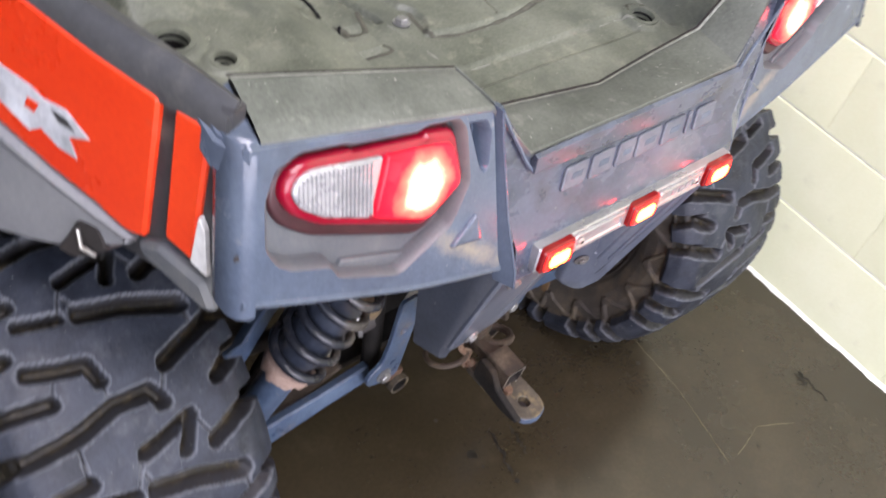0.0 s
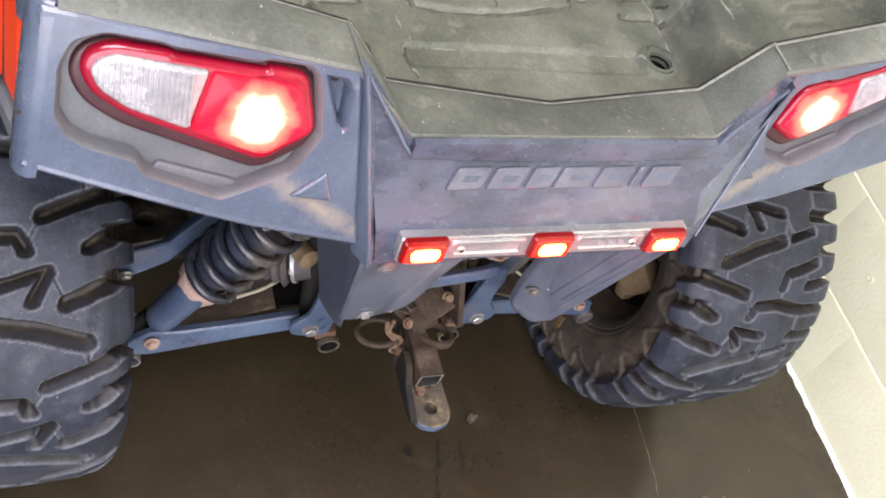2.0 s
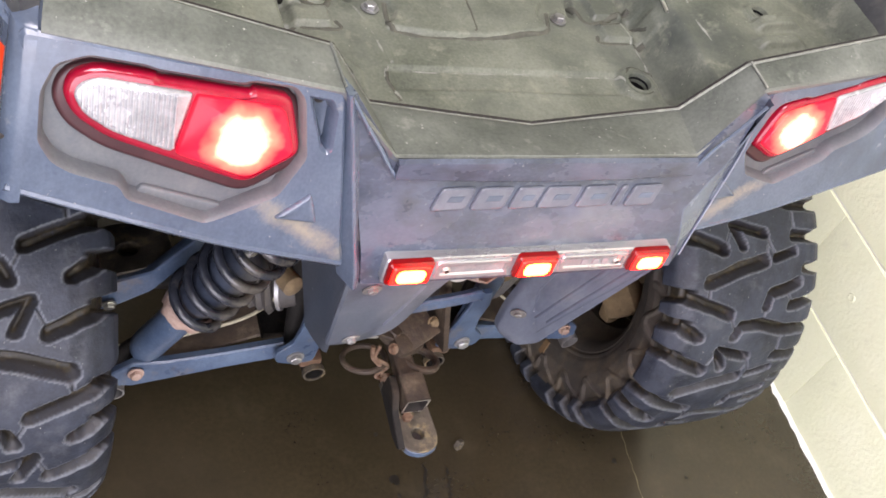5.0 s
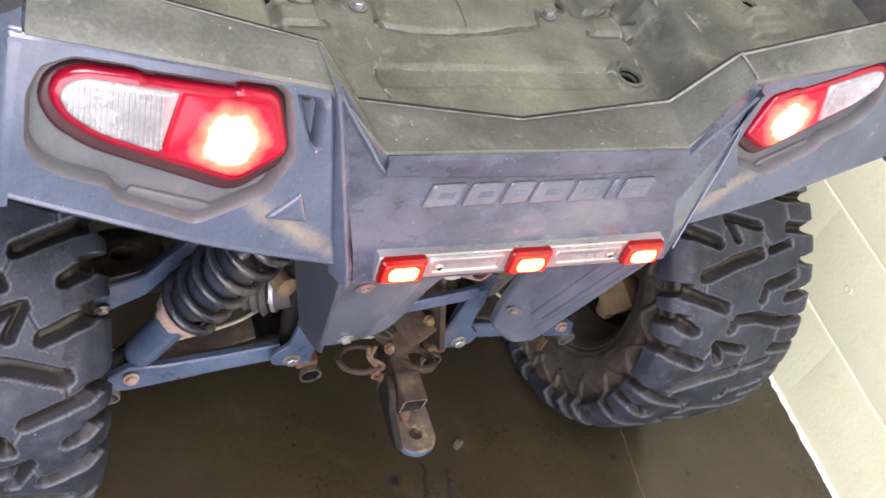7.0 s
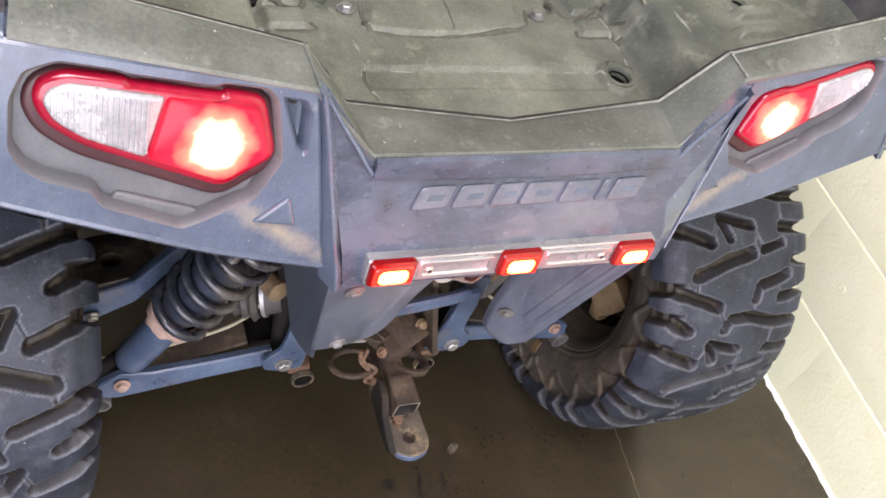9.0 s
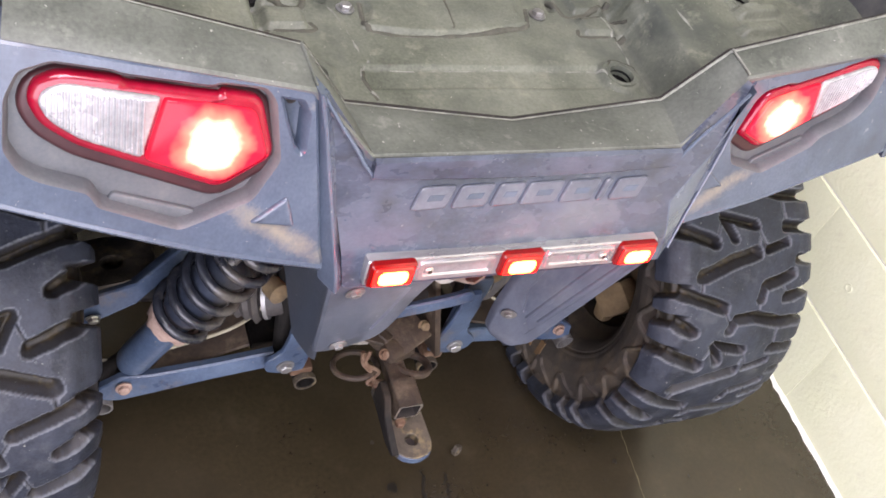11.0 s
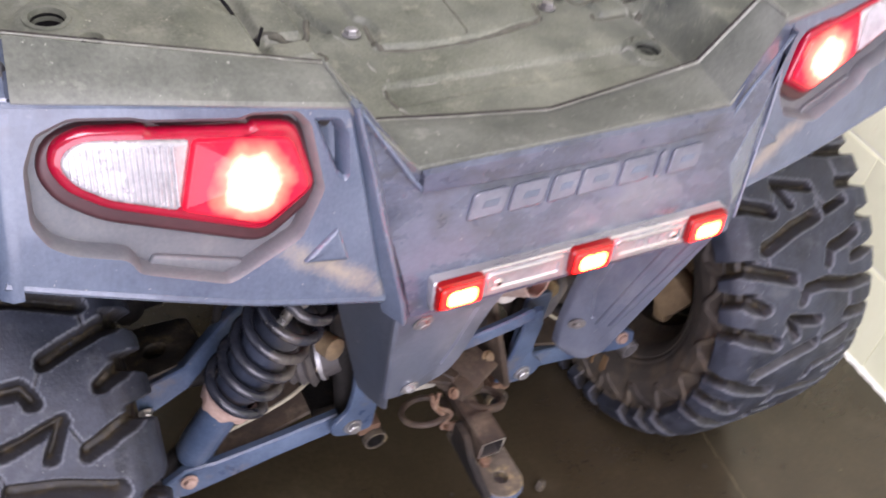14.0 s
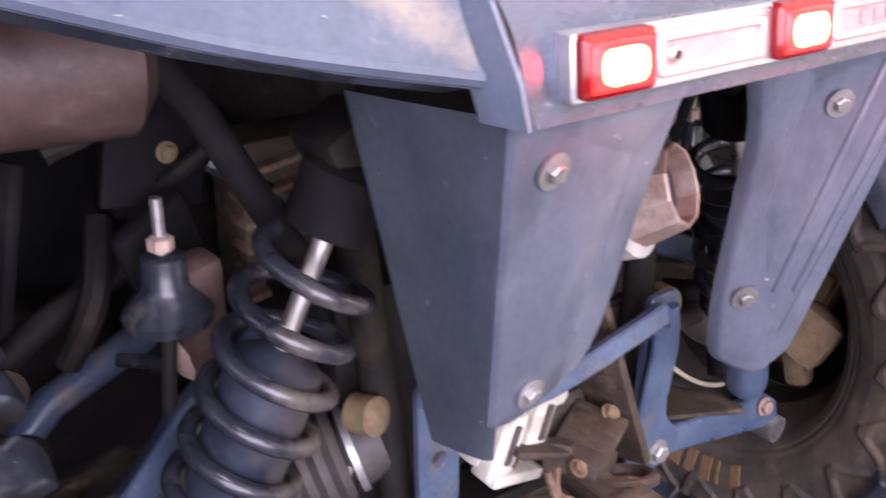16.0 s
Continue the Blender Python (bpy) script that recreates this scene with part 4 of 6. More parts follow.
    # rear lip
    A = [(0.517, 0.077, 1.0165), (0.258, 0.062, 0.974), (0.187, 0.050, 0.899), (0.11, 0.049, 0.899), (0.0, 0.048, 0.899)]
    B = [(0.51, 0.136, 1.034), (0.254, 0.122, 0.975), (0.197, 0.123, 0.901), (0.11, 0.122, 0.889), (0.0, 0.113, 0.882)]
    A = [(-x, y, z) for x, y, z in A] + [(x, y + (0.018 if x > 0.2 else 0.0), z) for x, y, z in A[-2::-1]]
    B = [(-x, y, z) for x, y, z in B] + [p for p in B[-2::-1]]

    def dense(P):
        out = []
        for a, b in zip(P, P[1:]):
            out += [Vector(a).lerp(Vector(b), k / 6) for k in range(6)]
        return out + [Vector(P[-1])]
    A, B = dense(A), dense(B)
    bm = bmesh.new()
    rows = []
    for a, b in zip(A, B):
        drop = Vector((0, 0.001, -0.018 if abs(a.x) < 0.19 else -0.008))
        rows.append([bm.verts.new(q) for q in (a + drop + Vector((0, 0.02, 0)), a + drop, a + Vector((0, 0.0004, -0.003)), a + Vector((0, 0.003, 0)),
                                               a.lerp(b, 0.35) + Vector((0, 0, 0.001)), a.lerp(b, 0.7) + Vector((0, 0, 0.0006)), b + Vector((0, -0.002, 0.0)),
                                               b + Vector((0, 0.0015, -0.002)), Vector((b.x * 0.99, b.y + 0.008, bed_height(b.x * 0.97, b.y + 0.01) - 0.012)))])
    for a, b in zip(rows, rows[1:]):
        for k in range(len(a) - 1):
            bm.faces.new((a[k], a[k + 1], b[k + 1], b[k]))
    bm.faces.ensure_lookup_table()
    for n, f in enumerate(bm.faces):
        f.material_index = 1 if n % 8 < 2 else 0
    lip = part("tailgate_lip", tidy(bm), LIP, utv, "dusty grey plastic tailgate lip", smooth=32, mats=(DUSTY,))
    # pale bead painted as the light edge of the lip
    part("lip_bead", sweep([b + Vector((0, 0.0006, 0.0003)) for b in B], [0.0007 + 0.0011 * float(smooth_step(-0.05, 0.25, b.x)) for b in B], 6), CHALK_HIGHLIGHT, lip)
    # black thread laid along the lip to draw the dark of its gap
    part("lip_gap", sweep([b + Vector((0, 0.0045, -0.0005)) for b in B], [0.0009 + 0.0007 * float(smooth_step(-0.3, -0.1, b.x)) for b in B], 6), VOID_BLACK, lip)
    for s in (-1, 1):
        part("lip_seam", sweep([(s * 0.2565, 0.066 + set_back(s) * 0.8, 0.9765 + s * 0.0005), (s * 0.257, 0.124, 0.9775 + s * 0.0005)], 0.0014, 6), CHALK_HIGHLIGHT if s > 0 else LIP, lip)
    return ob


RAIL = surface("dark_grey_rail_plastic", (0.038, 0.039, 0.041), (0.07, 0.071, 0.072), 0.45, scale=12, dirt=(0.13, 0.125, 0.11), dirt_at=0.68)


def side_plane(s):
    nx = Vector((-1, -0.3, 0)).normalized()

    def at(u, v, w):
        p = Vector((-0.54 - 0.3 * (u - 0.11), u, v)) - nx * w
        return Vector((-s * p.x, p.y, p.z))
    return at


def side_panel(s):
    at = side_plane(s)
    base = [(0.096, 1.035), (0.096, 0.83), (0.086, 0.818), (0.1, 0.812), (0.2, 0.808), (0.25, 0.77), (0.30, 0.744), (0.36, 0.714), (0.6, 0.642), (0.98, 0.61), (0.98, 1.05)]
    p = part("side_panel", cap(base, at, 0.02, 0.002, 0.003), DARK, utv, "red and grey bodyside panel")
    low_edge = [(0.166, 0.849), (0.186, 0.843), (0.206, 0.847), (0.219, 0.852), (0.275, 0.859), (0.339, 0.874), (0.5, 0.90), (0.97, 0.93)]
    part("red_panel", cap(rounded([(0.158, 1.013)] + low_edge + [(0.97, 1.05), (0.5, 1.046), (0.293, 1.026), (0.228, 1.017)], 0.005, 3), at, 0.004, -0.005, 0.003),
         RED, p, "glossy red panel with silver graphics")
    part("red_panel", cap(rounded([(0.144, 1.013), (0.114, 1.014), (0.1095, 1.008), (0.114, 0.859), (0.146, 0.867)], 0.004, 3), at, 0.004, -0.004, 0.003), RED, p)
    trim = [(0.173, 0.839)] + [(u, v - 0.004) for u, v in low_edge[2:]] + [(0.97, 0.62), (0.6, 0.65), (0.4, 0.695), (0.352, 0.718), (0.305, 0.74), (0.268, 0.76), (0.24, 0.782), (0.2, 0.812)]
    part("lower_trim", cap(rounded(trim, 0.008, 3), at, 0.004, -0.010, 0.006), TRIM, p, "scuffed grey plastic trim")
    part("fender_rail", cap(rounded([(0.172, 0.843), (0.148, 0.857), (0.097, 0.847), (0.083, 0.82), (0.092, 0.813), (0.164, 0.831)], 0.005, 3), at, 0.006, -0.010, 0.005), DUSTY, p, "dusty grey plastic fender edge")
    # raised cap coloured black to stand for the shaded latch recess
    part("latch_recess", cap(rounded([(0.236, 0.824), (0.212, 0.83), (0.202, 0.811), (0.22, 0.787), (0.24, 0.771), (0.262, 0.766), (0.25, 0.79)], 0.006, 3), at, -0.004, -0.0125, 0.001), VOID_BLACK, p, "raised black patch painting the dark of the latch recess")
    part("latch_pin", sweep([at(0.232, 0.818, -0.016), at(0.224, 0.803, -0.02), at(0.210, 0.799, -0.016)], 0.0022, 8), BRIGHT, p, "bright metal latch pin")
    mark = [(0.42, 0.95), (0.333, 0.943), (0.294, 0.941), (0.279, 0.936), (0.253, 0.94), (0.227, 0.923), (0.251, 0.911), (0.241, 0.891), (0.264, 0.891), (0.283, 0.9), (0.297, 0.888), (0.336, 0.902), (0.42, 0.91)]
    part("graphic", cap(mark, at, -0.004, -0.0056, 0.0004), DECAL, p, "silver graphic shape")
    part("graphic", cap([(0.297, 0.926), (0.283, 0.927), (0.29, 0.913), (0.301, 0.915)], at, -0.005, -0.0062, 0.0003), RED, p)
    part("graphic", cap([(0.27, 0.931), (0.253, 0.93), (0.243, 0.922), (0.262, 0.921)], at, -0.005, -0.0062, 0.0003), DARK, p)
    part("paint_chip", cap(rounded([(0.1115, 0.917), (0.104, 0.905), (0.0975, 0.853), (0.116, 0.859)], 0.002, 2), at, 0.0015, -0.0046, 0.0006), CHIPPED, p, "chipped corner showing bare white plastic")
    return p


def skirt_y(z, u=None, lean=0.6):
    k = (0.757 - z) / 0.252
    return 0.008 + 0.067 * k + (lean * (0.207 - 0.047 * k - u) if u is not None else 0)


def skirt(s):
    """The moulded guard that hangs below the tail panel."""
    def at(u, v, w):
        return Vector((s * u, skirt_y(v, u, 0.0 if s < 0 else 0.6) + w, v))
    if s < 0:
        poly = [(0.207, 0.757), (0.165, 0.532), (0.150, 0.529), (0.122, 0.540), (0.094, 0.563), (0.088, 0.60), (0.088, 0.69), (0.080, 0.757)]
        i = 0.022
    else:
        poly = [(0.207, 0.757), (0.168, 0.478), (0.15, 0.452), (0.118, 0.47), (0.11, 0.53), (0.105, 0.68), (0.085, 0.757)]
        i = 0.052
    poly = rounded(poly, [0.001, 0.004, 0.012, 0.02, 0.02, 0.02, 0.02, 0.001] if s < 0 else [0.001, 0.004, 0.01, 0.015, 0.02, 0.02, 0.001], 4)
    groove = [(0.075 + i, 0.72), (0.07 + i, 0.6), (0.082 + i, 0.545), (0.088 + i, 0.55), (0.079 + i, 0.61), (0.085 + i, 0.72)]
    if s < 0:
        groove = [(0.104, 0.72), (0.106, 0.63), (0.110, 0.59), (0.115, 0.593), (0.112, 0.63), (0.111, 0.72)]
    groove = rounded(groove, 0.004, 2)
    bm = plate(poly, [(groove, 0.004)], at, 0.012, 0.003)
    ob = part("tail_guard", bm, GUARD, utv, "scuffed blue-grey plastic guard with bolts", mats=(GUARD,))
    bm = bmesh.new()
    rows = []
    for z in np.linspace(0.757, 0.497, 9):
        k = (0.757 - z) / 0.252
        xr = 0.207 - 0.047 * k
        xb, yb = 0.243 - 0.066 * k, 0.11 + 0.012 * k
        y = skirt_y(z)
        rows.append([bm.verts.new((s * x, yy, z)) for x, yy in ((xr - 0.003, y + 0.001), (xr + 0.002, y + 0.004), (xr * 0.66 + xb * 0.34, y * 0.66 + yb * 0.34 - 0.004), (xr * 0.33 + xb * 0.67, y * 0.33 + yb * 0.67 - 0.004), (xb, yb))])
    for a, b in zip(rows, rows[1:]):
        for k in range(4):
            bm.faces.new((a[k], a[k + 1], b[k + 1], b[k]))
    bmesh.ops.solidify(bm, geom=bm.faces[:], thickness=0.004)
    part("guard_side", tidy(bm), GUARD, ob, smooth=50)
    for a, b in ((0.172, 0.134), (0.153, 0.119)) if s > 0 else ():
        strip = rounded([(a + i * 0.3, 0.735), (b + i * 0.42, 0.535), (b + i * 0.42 + 0.006, 0.535), (a + i * 0.3 + 0.007, 0.735)], 0.002, 2)
        part("guard_rib", cap(strip, at, 0.002, -0.0025, 0.0015), GUARD, ob)
    for u, v in ((0.173, 0.722), (0.141, 0.552)) if s < 0 else ((0.148, 0.70), (0.122, 0.532)):
        part("guard_bolt", hexbolt(at(u, v, -0.001), (-s * (0.05 if s < 0 else 0.45), -1, -0.24), 0.006, washer=1.9), ZINC, ob, "zinc bolt on a washer")
    return ob


# ---- wheels ----
TREAD_R = 0.337
PROFILE = [(0.0, 0.315), (0.04, 0.3147), (0.07, 0.3135), (0.092, 0.3125), (0.111, 0.308), (0.126, 0.295), (0.134, 0.273), (0.137, 0.25), (0.133, 0.228), (0.124, 0.208), (0.114, 0.195), (0.110, 0.189)]
_arc = [0.0]
for _a, _b in zip(PROFILE, PROFILE[1:]):
    _arc.append(_arc[-1] + math.dist(_a, _b))
TREAD_LEAD = 55.0
TREAD_PITCH = 2 * math.pi * TREAD_R / 10
# slots of one pitch: (line across and along the tread in mm, half width, length of the sloping face behind it)
SLOTS = (
    ([(-92, -16), (-42, 3), (8, 14)], 5.2, 20.5), ([(21, -62), (26, -42), (56, -35), (82, -26)], 4.2, 16.5), ([(-31, -110), (-23, -95), (18, -93), (66, -107), (112, -110)], 4.2, 19.5),
    ([(-128, -40), (-95, -55), (-50, -73)], 4.7, 16.5), ([(-126, -92), (-98, -112)], 4.7, 14.5), ([(-36, -172), (-54, -138), (8, -155)], 3.2, 17.5), ([(-130, -150), (-72, -178)], 5.2, 15.5),
    ([(74, -66), (122, -58)], 4.2, 14.5), ([(70, -160), (122, -166)], 4.7, 15.5), ([(96, -4), (126, -8)], 4.2, 13.5), ([(30, -196), (70, -186)], 2.7, 13.5),
)
FINE_SLOTS = (
    ([(8, 14), (14, 34)], 1.2, 5), ([(-50, -73), (-31, -110)], 1.2, 5), ([(66, -107), (70, -160)], 1.2, 5), ([(56, -35), (74, -66)], 1.0, 5),
    ([(-54, -138), (-72, -178)], 1.0, 5), ([(-92, -16), (-95, -55)], 1.2, 5), ([(30, -196), (8, -155)], 1.0, 5), ([(18, -93), (21, -62)], 1.0, 5),
)
INNER_GAPS, OUTER_GAPS = (-42, -94, -152), (-6, -58, -110, -163)


def wrapped(d):
    p = TREAD_PITCH * 1000
    return (d + p / 2) % p - p / 2


def tread_height(q, l):
    """Depth below the worn top of the tread, and a mark for its worn edges; q across (inner side negative), l along, in mm."""
    cut, edge = np.zeros_like(q), np.zeros_like(q)
    for line, half, slope in SLOTS + FINE_SLOTS:
        half *= 1.2 if slope > 6 else 1.0
        mid = sum(p[1] for p in line) / len(line)
        ll = wrapped(l - mid) + mid
        best, side = np.full_like(q, 1e9), np.zeros_like(q)
        for (ax, ay), (bx, by) in zip(line, line[1:]):
            ex, ey = bx - ax, by - ay
            t = np.clip(((q - ax) * ex + (ll - ay) * ey) / (ex * ex + ey * ey), 0, 1)
            dx, dy = q - ax - t * ex, ll - ay - t * ey
            d = np.hypot(dx, dy)
            near = d < best
            best = np.where(near, d, best)
            side = np.where(near, -dy / np.maximum(d, 1e-6), side)
        run = half + 3.5 + (0.5 * slope - 3.5) * np.clip(side * 1.25, 0, 1) if half > 3 or slope > 6 else half + 0.8
        fall = 1 - np.clip((best - half + 2.5) / (run - half + 2.5), 0, 1)
        cut = np.maximum(cut, (19.0 if half > 3 or slope > 6 else 7.0) * fall ** 0.85)
        edge = np.maximum(edge, ((best > run - 1.6) & (best < run + 1.6)) * 1.0)
    for sign, gaps in ((-1, INNER_GAPS), (1, OUTER_GAPS)):
        out = sign * q
        for g in gaps:
            d = np.abs(wrapped(l - g + 0.10 * (out - 118)))
            w = 6.5 + 5.5 * smooth_step(112, 150, out)
            deep = smooth_step(106, 124, out) * (1 - smooth_step(w, w + 4.5, d))
            cut = np.maximum(cut, 22 * deep)
    return cut, edge


def tyre_mesh(s):
    """One tyre for side s: tread with slots and sloping lug faces, shoulder teeth, zigzag ribs on the sidewalls."""
    arc_mm = [a * 1000 for a in _arc]
    reach = arc_mm[-1]
    cols = np.concatenate([np.linspace(-reach, -200, 18)[:-1], np.linspace(-200, 200, 201), np.linspace(200, reach, 18)[1:]])
    n = 1020
    ls = np.arange(n) / n * TREAD_PITCH * 10000
    q, l = np.meshgrid(cols, ls)
    r = np.random.default_rng(5)
    wob = np.array([[noise.noise((a * 0.05, b * 0.05, 1.0)) for a in cols] for b in ls[::6]])
    wob = np.repeat(wob, 6, axis=0)
    wob = (wob + np.roll(wob, 3, axis=0)) / 2
    # the two wheels stand turned by different amounts
    cut, edge = tread_height(q + 1.2 * wob, l - (TREAD_LEAD if s > 0 else 0.0) + 1.2 * np.roll(wob, 40, axis=0))
    out = np.abs(q)
    lift = 22.0 + 3.0 * smooth_step(100, 125, out)
    lift = lift * (1 - smooth_step(148, 158, out)) - cut * (1 - smooth_step(146, 160, out))
    lift = np.maximum(lift, 0.0)
    saw = np.abs(((l / (TREAD_PITCH * 1000) * 2 + 0.004 * out) % 1) - 0.5) * 4 - 1
    zig = 170 + 17 * np.clip(saw * 1.5, -1, 1) + 5 * wob
    rib = 1 - smooth_step(5.0, 9.0, np.abs(out - zig))
    lift = np.maximum(lift, 4.5 * rib)
    ring_line = 1 - smooth_step(1.0, 2.5, np.abs(out - 236))
    lift = np.maximum(lift, 2.5 * ring_line)
    lift = lift + 0.7 * wob + r.uniform(-0.1, 0.1, q.shape)
    w0, r0 = np.interp(out, arc_mm, [p[0] for p in PROFILE]), np.interp(out, arc_mm, [p[1] for p in PROFILE])
    w1, r1 = np.interp(out + 5, arc_mm, [p[0] for p in PROFILE]), np.interp(out + 5, arc_mm, [p[1] for p in PROFILE])
    wm, rm = np.interp(out - 5, arc_mm, [p[0] for p in PROFILE]), np.interp(out - 5, arc_mm, [p[1] for p in PROFILE])
    tx, ty = w1 - wm, r1 - rm
    ln = np.hypot(tx, ty)
    tx, ty = tx / ln, ty / ln
    w, rad = w0 - ty * lift / 1000, r0 + tx * lift / 1000
    # the pattern runs the same way round on both wheels and is mirrored between them
    turn = (l / 1000 / TREAD_R - math.pi / 2) * s
    x = np.sign(q) * w * -1.0
    verts = np.stack([x, -rad * np.sin(turn), rad * np.cos(turn)], axis=-1).reshape(-1, 3)
    m = len(cols)
    i, j = np.meshgrid(np.arange(n), np.arange(m - 1), indexing="ij")
    a, b = i * m + j, i * m + j + 1
    c, d = ((i + 1) % n) * m + j + 1, ((i + 1) % n) * m + j
    faces = np.stack([a, b, c, d] if s > 0 else [d, c, b, a], axis=-1).reshape(-1, 4)
    me = bpy.data.meshes.new("tyre")
    me.from_pydata(verts.tolist(), [], faces.tolist())
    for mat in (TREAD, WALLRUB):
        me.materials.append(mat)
    mid = lambda v: (v[:, :-1] + v[:, 1:] + np.roll(v, -1, axis=0)[:, :-1] + np.roll(v, -1, axis=0)[:, 1:]) / 4
    om, lm = mid(out), mid(lift)
    kind = np.where((om > 160) | ((om > 150) & (lm < 6)), 1, 0)
    me.polygons.foreach_set("material_index", kind.reshape(-1).astype(np.int32))
    # depth mask for both the mud and the painted shade of the slots
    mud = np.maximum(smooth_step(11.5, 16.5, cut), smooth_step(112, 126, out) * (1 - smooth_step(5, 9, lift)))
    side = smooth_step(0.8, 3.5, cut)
    for name, field in (("slot_mud_shade", mud), ("lug_side", side), ("worn_edge", edge * (1 - side) * 0.8)):
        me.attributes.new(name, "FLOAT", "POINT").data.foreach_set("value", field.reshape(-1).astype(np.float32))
    me.shade_smooth()
    me.set_sharp_from_angle(angle=radians(82))
    return me


def on_tyre(q, turn, lift):
    """q: distance across the tread from its middle, over the shoulder; turn: angle; lift: height above the carcass."""
    a = abs(q)
    w, r = np.interp(a, _arc, [p[0] for p in PROFILE]), np.interp(a, _arc, [p[1] for p in PROFILE])
    e = 0.004
    w2, r2 = np.interp(a + e, _arc, [p[0] for p in PROFILE]), np.interp(a + e, _arc, [p[1] for p in PROFILE])
    t = Vector((w2 - w, r2 - r))
    nrm = Vector((-t.y, t.x)).normalized() if t.length > 0 else Vector((0, 1))
    w, r = w + nrm.x * lift, r + nrm.y * lift
    return Vector((math.copysign(w, q) if q else 0.0, -r * math.sin(turn), r * math.cos(turn)))


def mark_mesh(wide):
    """A raised plain bar on the inner sidewall, where the tyre's lettering stands."""
    bm = bmesh.new()
    flat = [(0.188, 0.0), (0.188, wide), (0.220, wide), (0.220, 0.0)]
    low = ring(bm, [on_tyre(q, l / 0.27, -0.001) for q, l in flat])
    top = ring(bm, [on_tyre(q, l / 0.27, 0.0026) for q, l in grown(flat, -0.001)])
    bridge(bm, low, top)
    bm.faces.new(top)
    tidy(bm)
    me = bpy.data.meshes.new("sidewall_mark")
    bm.to_mesh(me)
    bm.free()
    me.materials.append(TANMARK)
    return me


MARK_MESHES = [mark_mesh(w) for w in (0.019, 0.008, 0.021)]


TYRES = {s: tyre_mesh(s) for s in (-1, 1)}
HUB_Y, HUB_Z = 0.36, 0.32


def wheel(s):
    c = Vector((s * 0.565, HUB_Y, HUB_Z))
    w = new("wheel")
    w.parent = utv
    w.location = c
    if s > 0:
        w.rotation_euler = (0, 0, radians(180))
    tagged(w, "wheel with a chunky dusty mud tyre")
    t = new("tyre", TYRES[s])
    t.parent = w
    tagged(t, "dusty blue-black off-road tyre with deep muddy slots")
    for k, j in enumerate((0, 1, 2, 0, 2, 1, 0)):
        ob = new("sidewall_mark", MARK_MESHES[j])
        ob.parent = w
        ob.rotation_euler = (radians((160 if s > 0 else 150) + 6.2 * k), 0, 0)
    # rim, outer side at -x in the wheel's own axes
    bm = lathe([(0.192, -0.112), (0.184, -0.106), (0.179, -0.09), (0.174, -0.03), (0.160, -0.02), (0.158, 0.04), (0.174, 0.055), (0.179, 0.09), (0.186, 0.106), (0.193, 0.112),
                (0.190, 0.113), (0.181, 0.107), (0.174, 0.09), (0.168, 0.056), (0.153, 0.041), (0.153, -0.019), (0.169, -0.031), (0.174, -0.09), (0.180, -0.104), (0.189, -0.112)],
               (0, 0, 0), (1, 0, 0), 56, ends=False)
    part("rim", bm, WALLRUB, w, "dark muddy steel rim")
    bm = lathe([(0.155, -0.024), (0.134, -0.026), (0.12, -0.03), (0.10, -0.045), (0.075, -0.05), (0.06, -0.04), (0.058, -0.03), (0.075, -0.04), (0.1, -0.036), (0.12, -0.022), (0.134, -0.02)],
               (0, 0, 0), (1, 0, 0), 40, ends=False)
    part("wheel_disc", bm, DKSTEEL, w)
    part("hub", lathe([(0.058, -0.055), (0.06, -0.02), (0.045, 0.0), (0.04, 0.04), (0.028, 0.07)], (0, 0, 0), (1, 0, 0), 24), RUST, w, "rusty hub")
    part("brake_disc", lathe([(0.05, 0.012), (0.105, 0.012), (0.105, 0.016), (0.05, 0.016)], (0, 0, 0), (1, 0, 0), 36), RUST, w, "rusty brake disc")
    return w


TANMUD = surface("tan_mud_casting", (0.1, 0.065, 0.03), (0.22, 0.155, 0.08), 0.8, scale=26, bump=0.5, dirt=(0.06, 0.045, 0.03), dirt_at=0.6)


def caliper(s):
    c = Vector((s * 0.545, HUB_Y, HUB_Z))
    ob = part("brake_caliper", block(c + Vector((0, -0.085, 0.04)), (0.055, 0.055, 0.09), (20, 0, 8), 0.012), TANMUD, utv, "mud-covered brake caliper")
    part("caliper_bridge", block(c + Vector((-s * 0.02, -0.095, 0.045)), (0.02, 0.035, 0.05), (20, 0, 0), 0.008), TANMUD, ob)
    part("caliper_piston", block(c + Vector((-s * 0.055, -0.115, -0.005)), (0.05, 0.06, 0.07), (28, 10, s * 20), 0.016), TANMUD, ob)
    part("caliper_foot", block(c + Vector((-s * 0.05, -0.1, -0.055)), (0.03, 0.03, 0.05), (-15, 0, s * 10), 0.01), TANMUD, ob)
    part("knuckle", sweep([c + Vector((-s * 0.07, 0, 0.13)), c + Vector((-s * 0.055, 0, 0.05)), c + Vector((-s * 0.055, 0, -0.05)), c + Vector((-s * 0.08, -0.02, -0.1))],
                          [0.022, 0.036, 0.036, 0.024], 12), DKSTEEL, utv, "grimy wheel knuckle")
    return ob

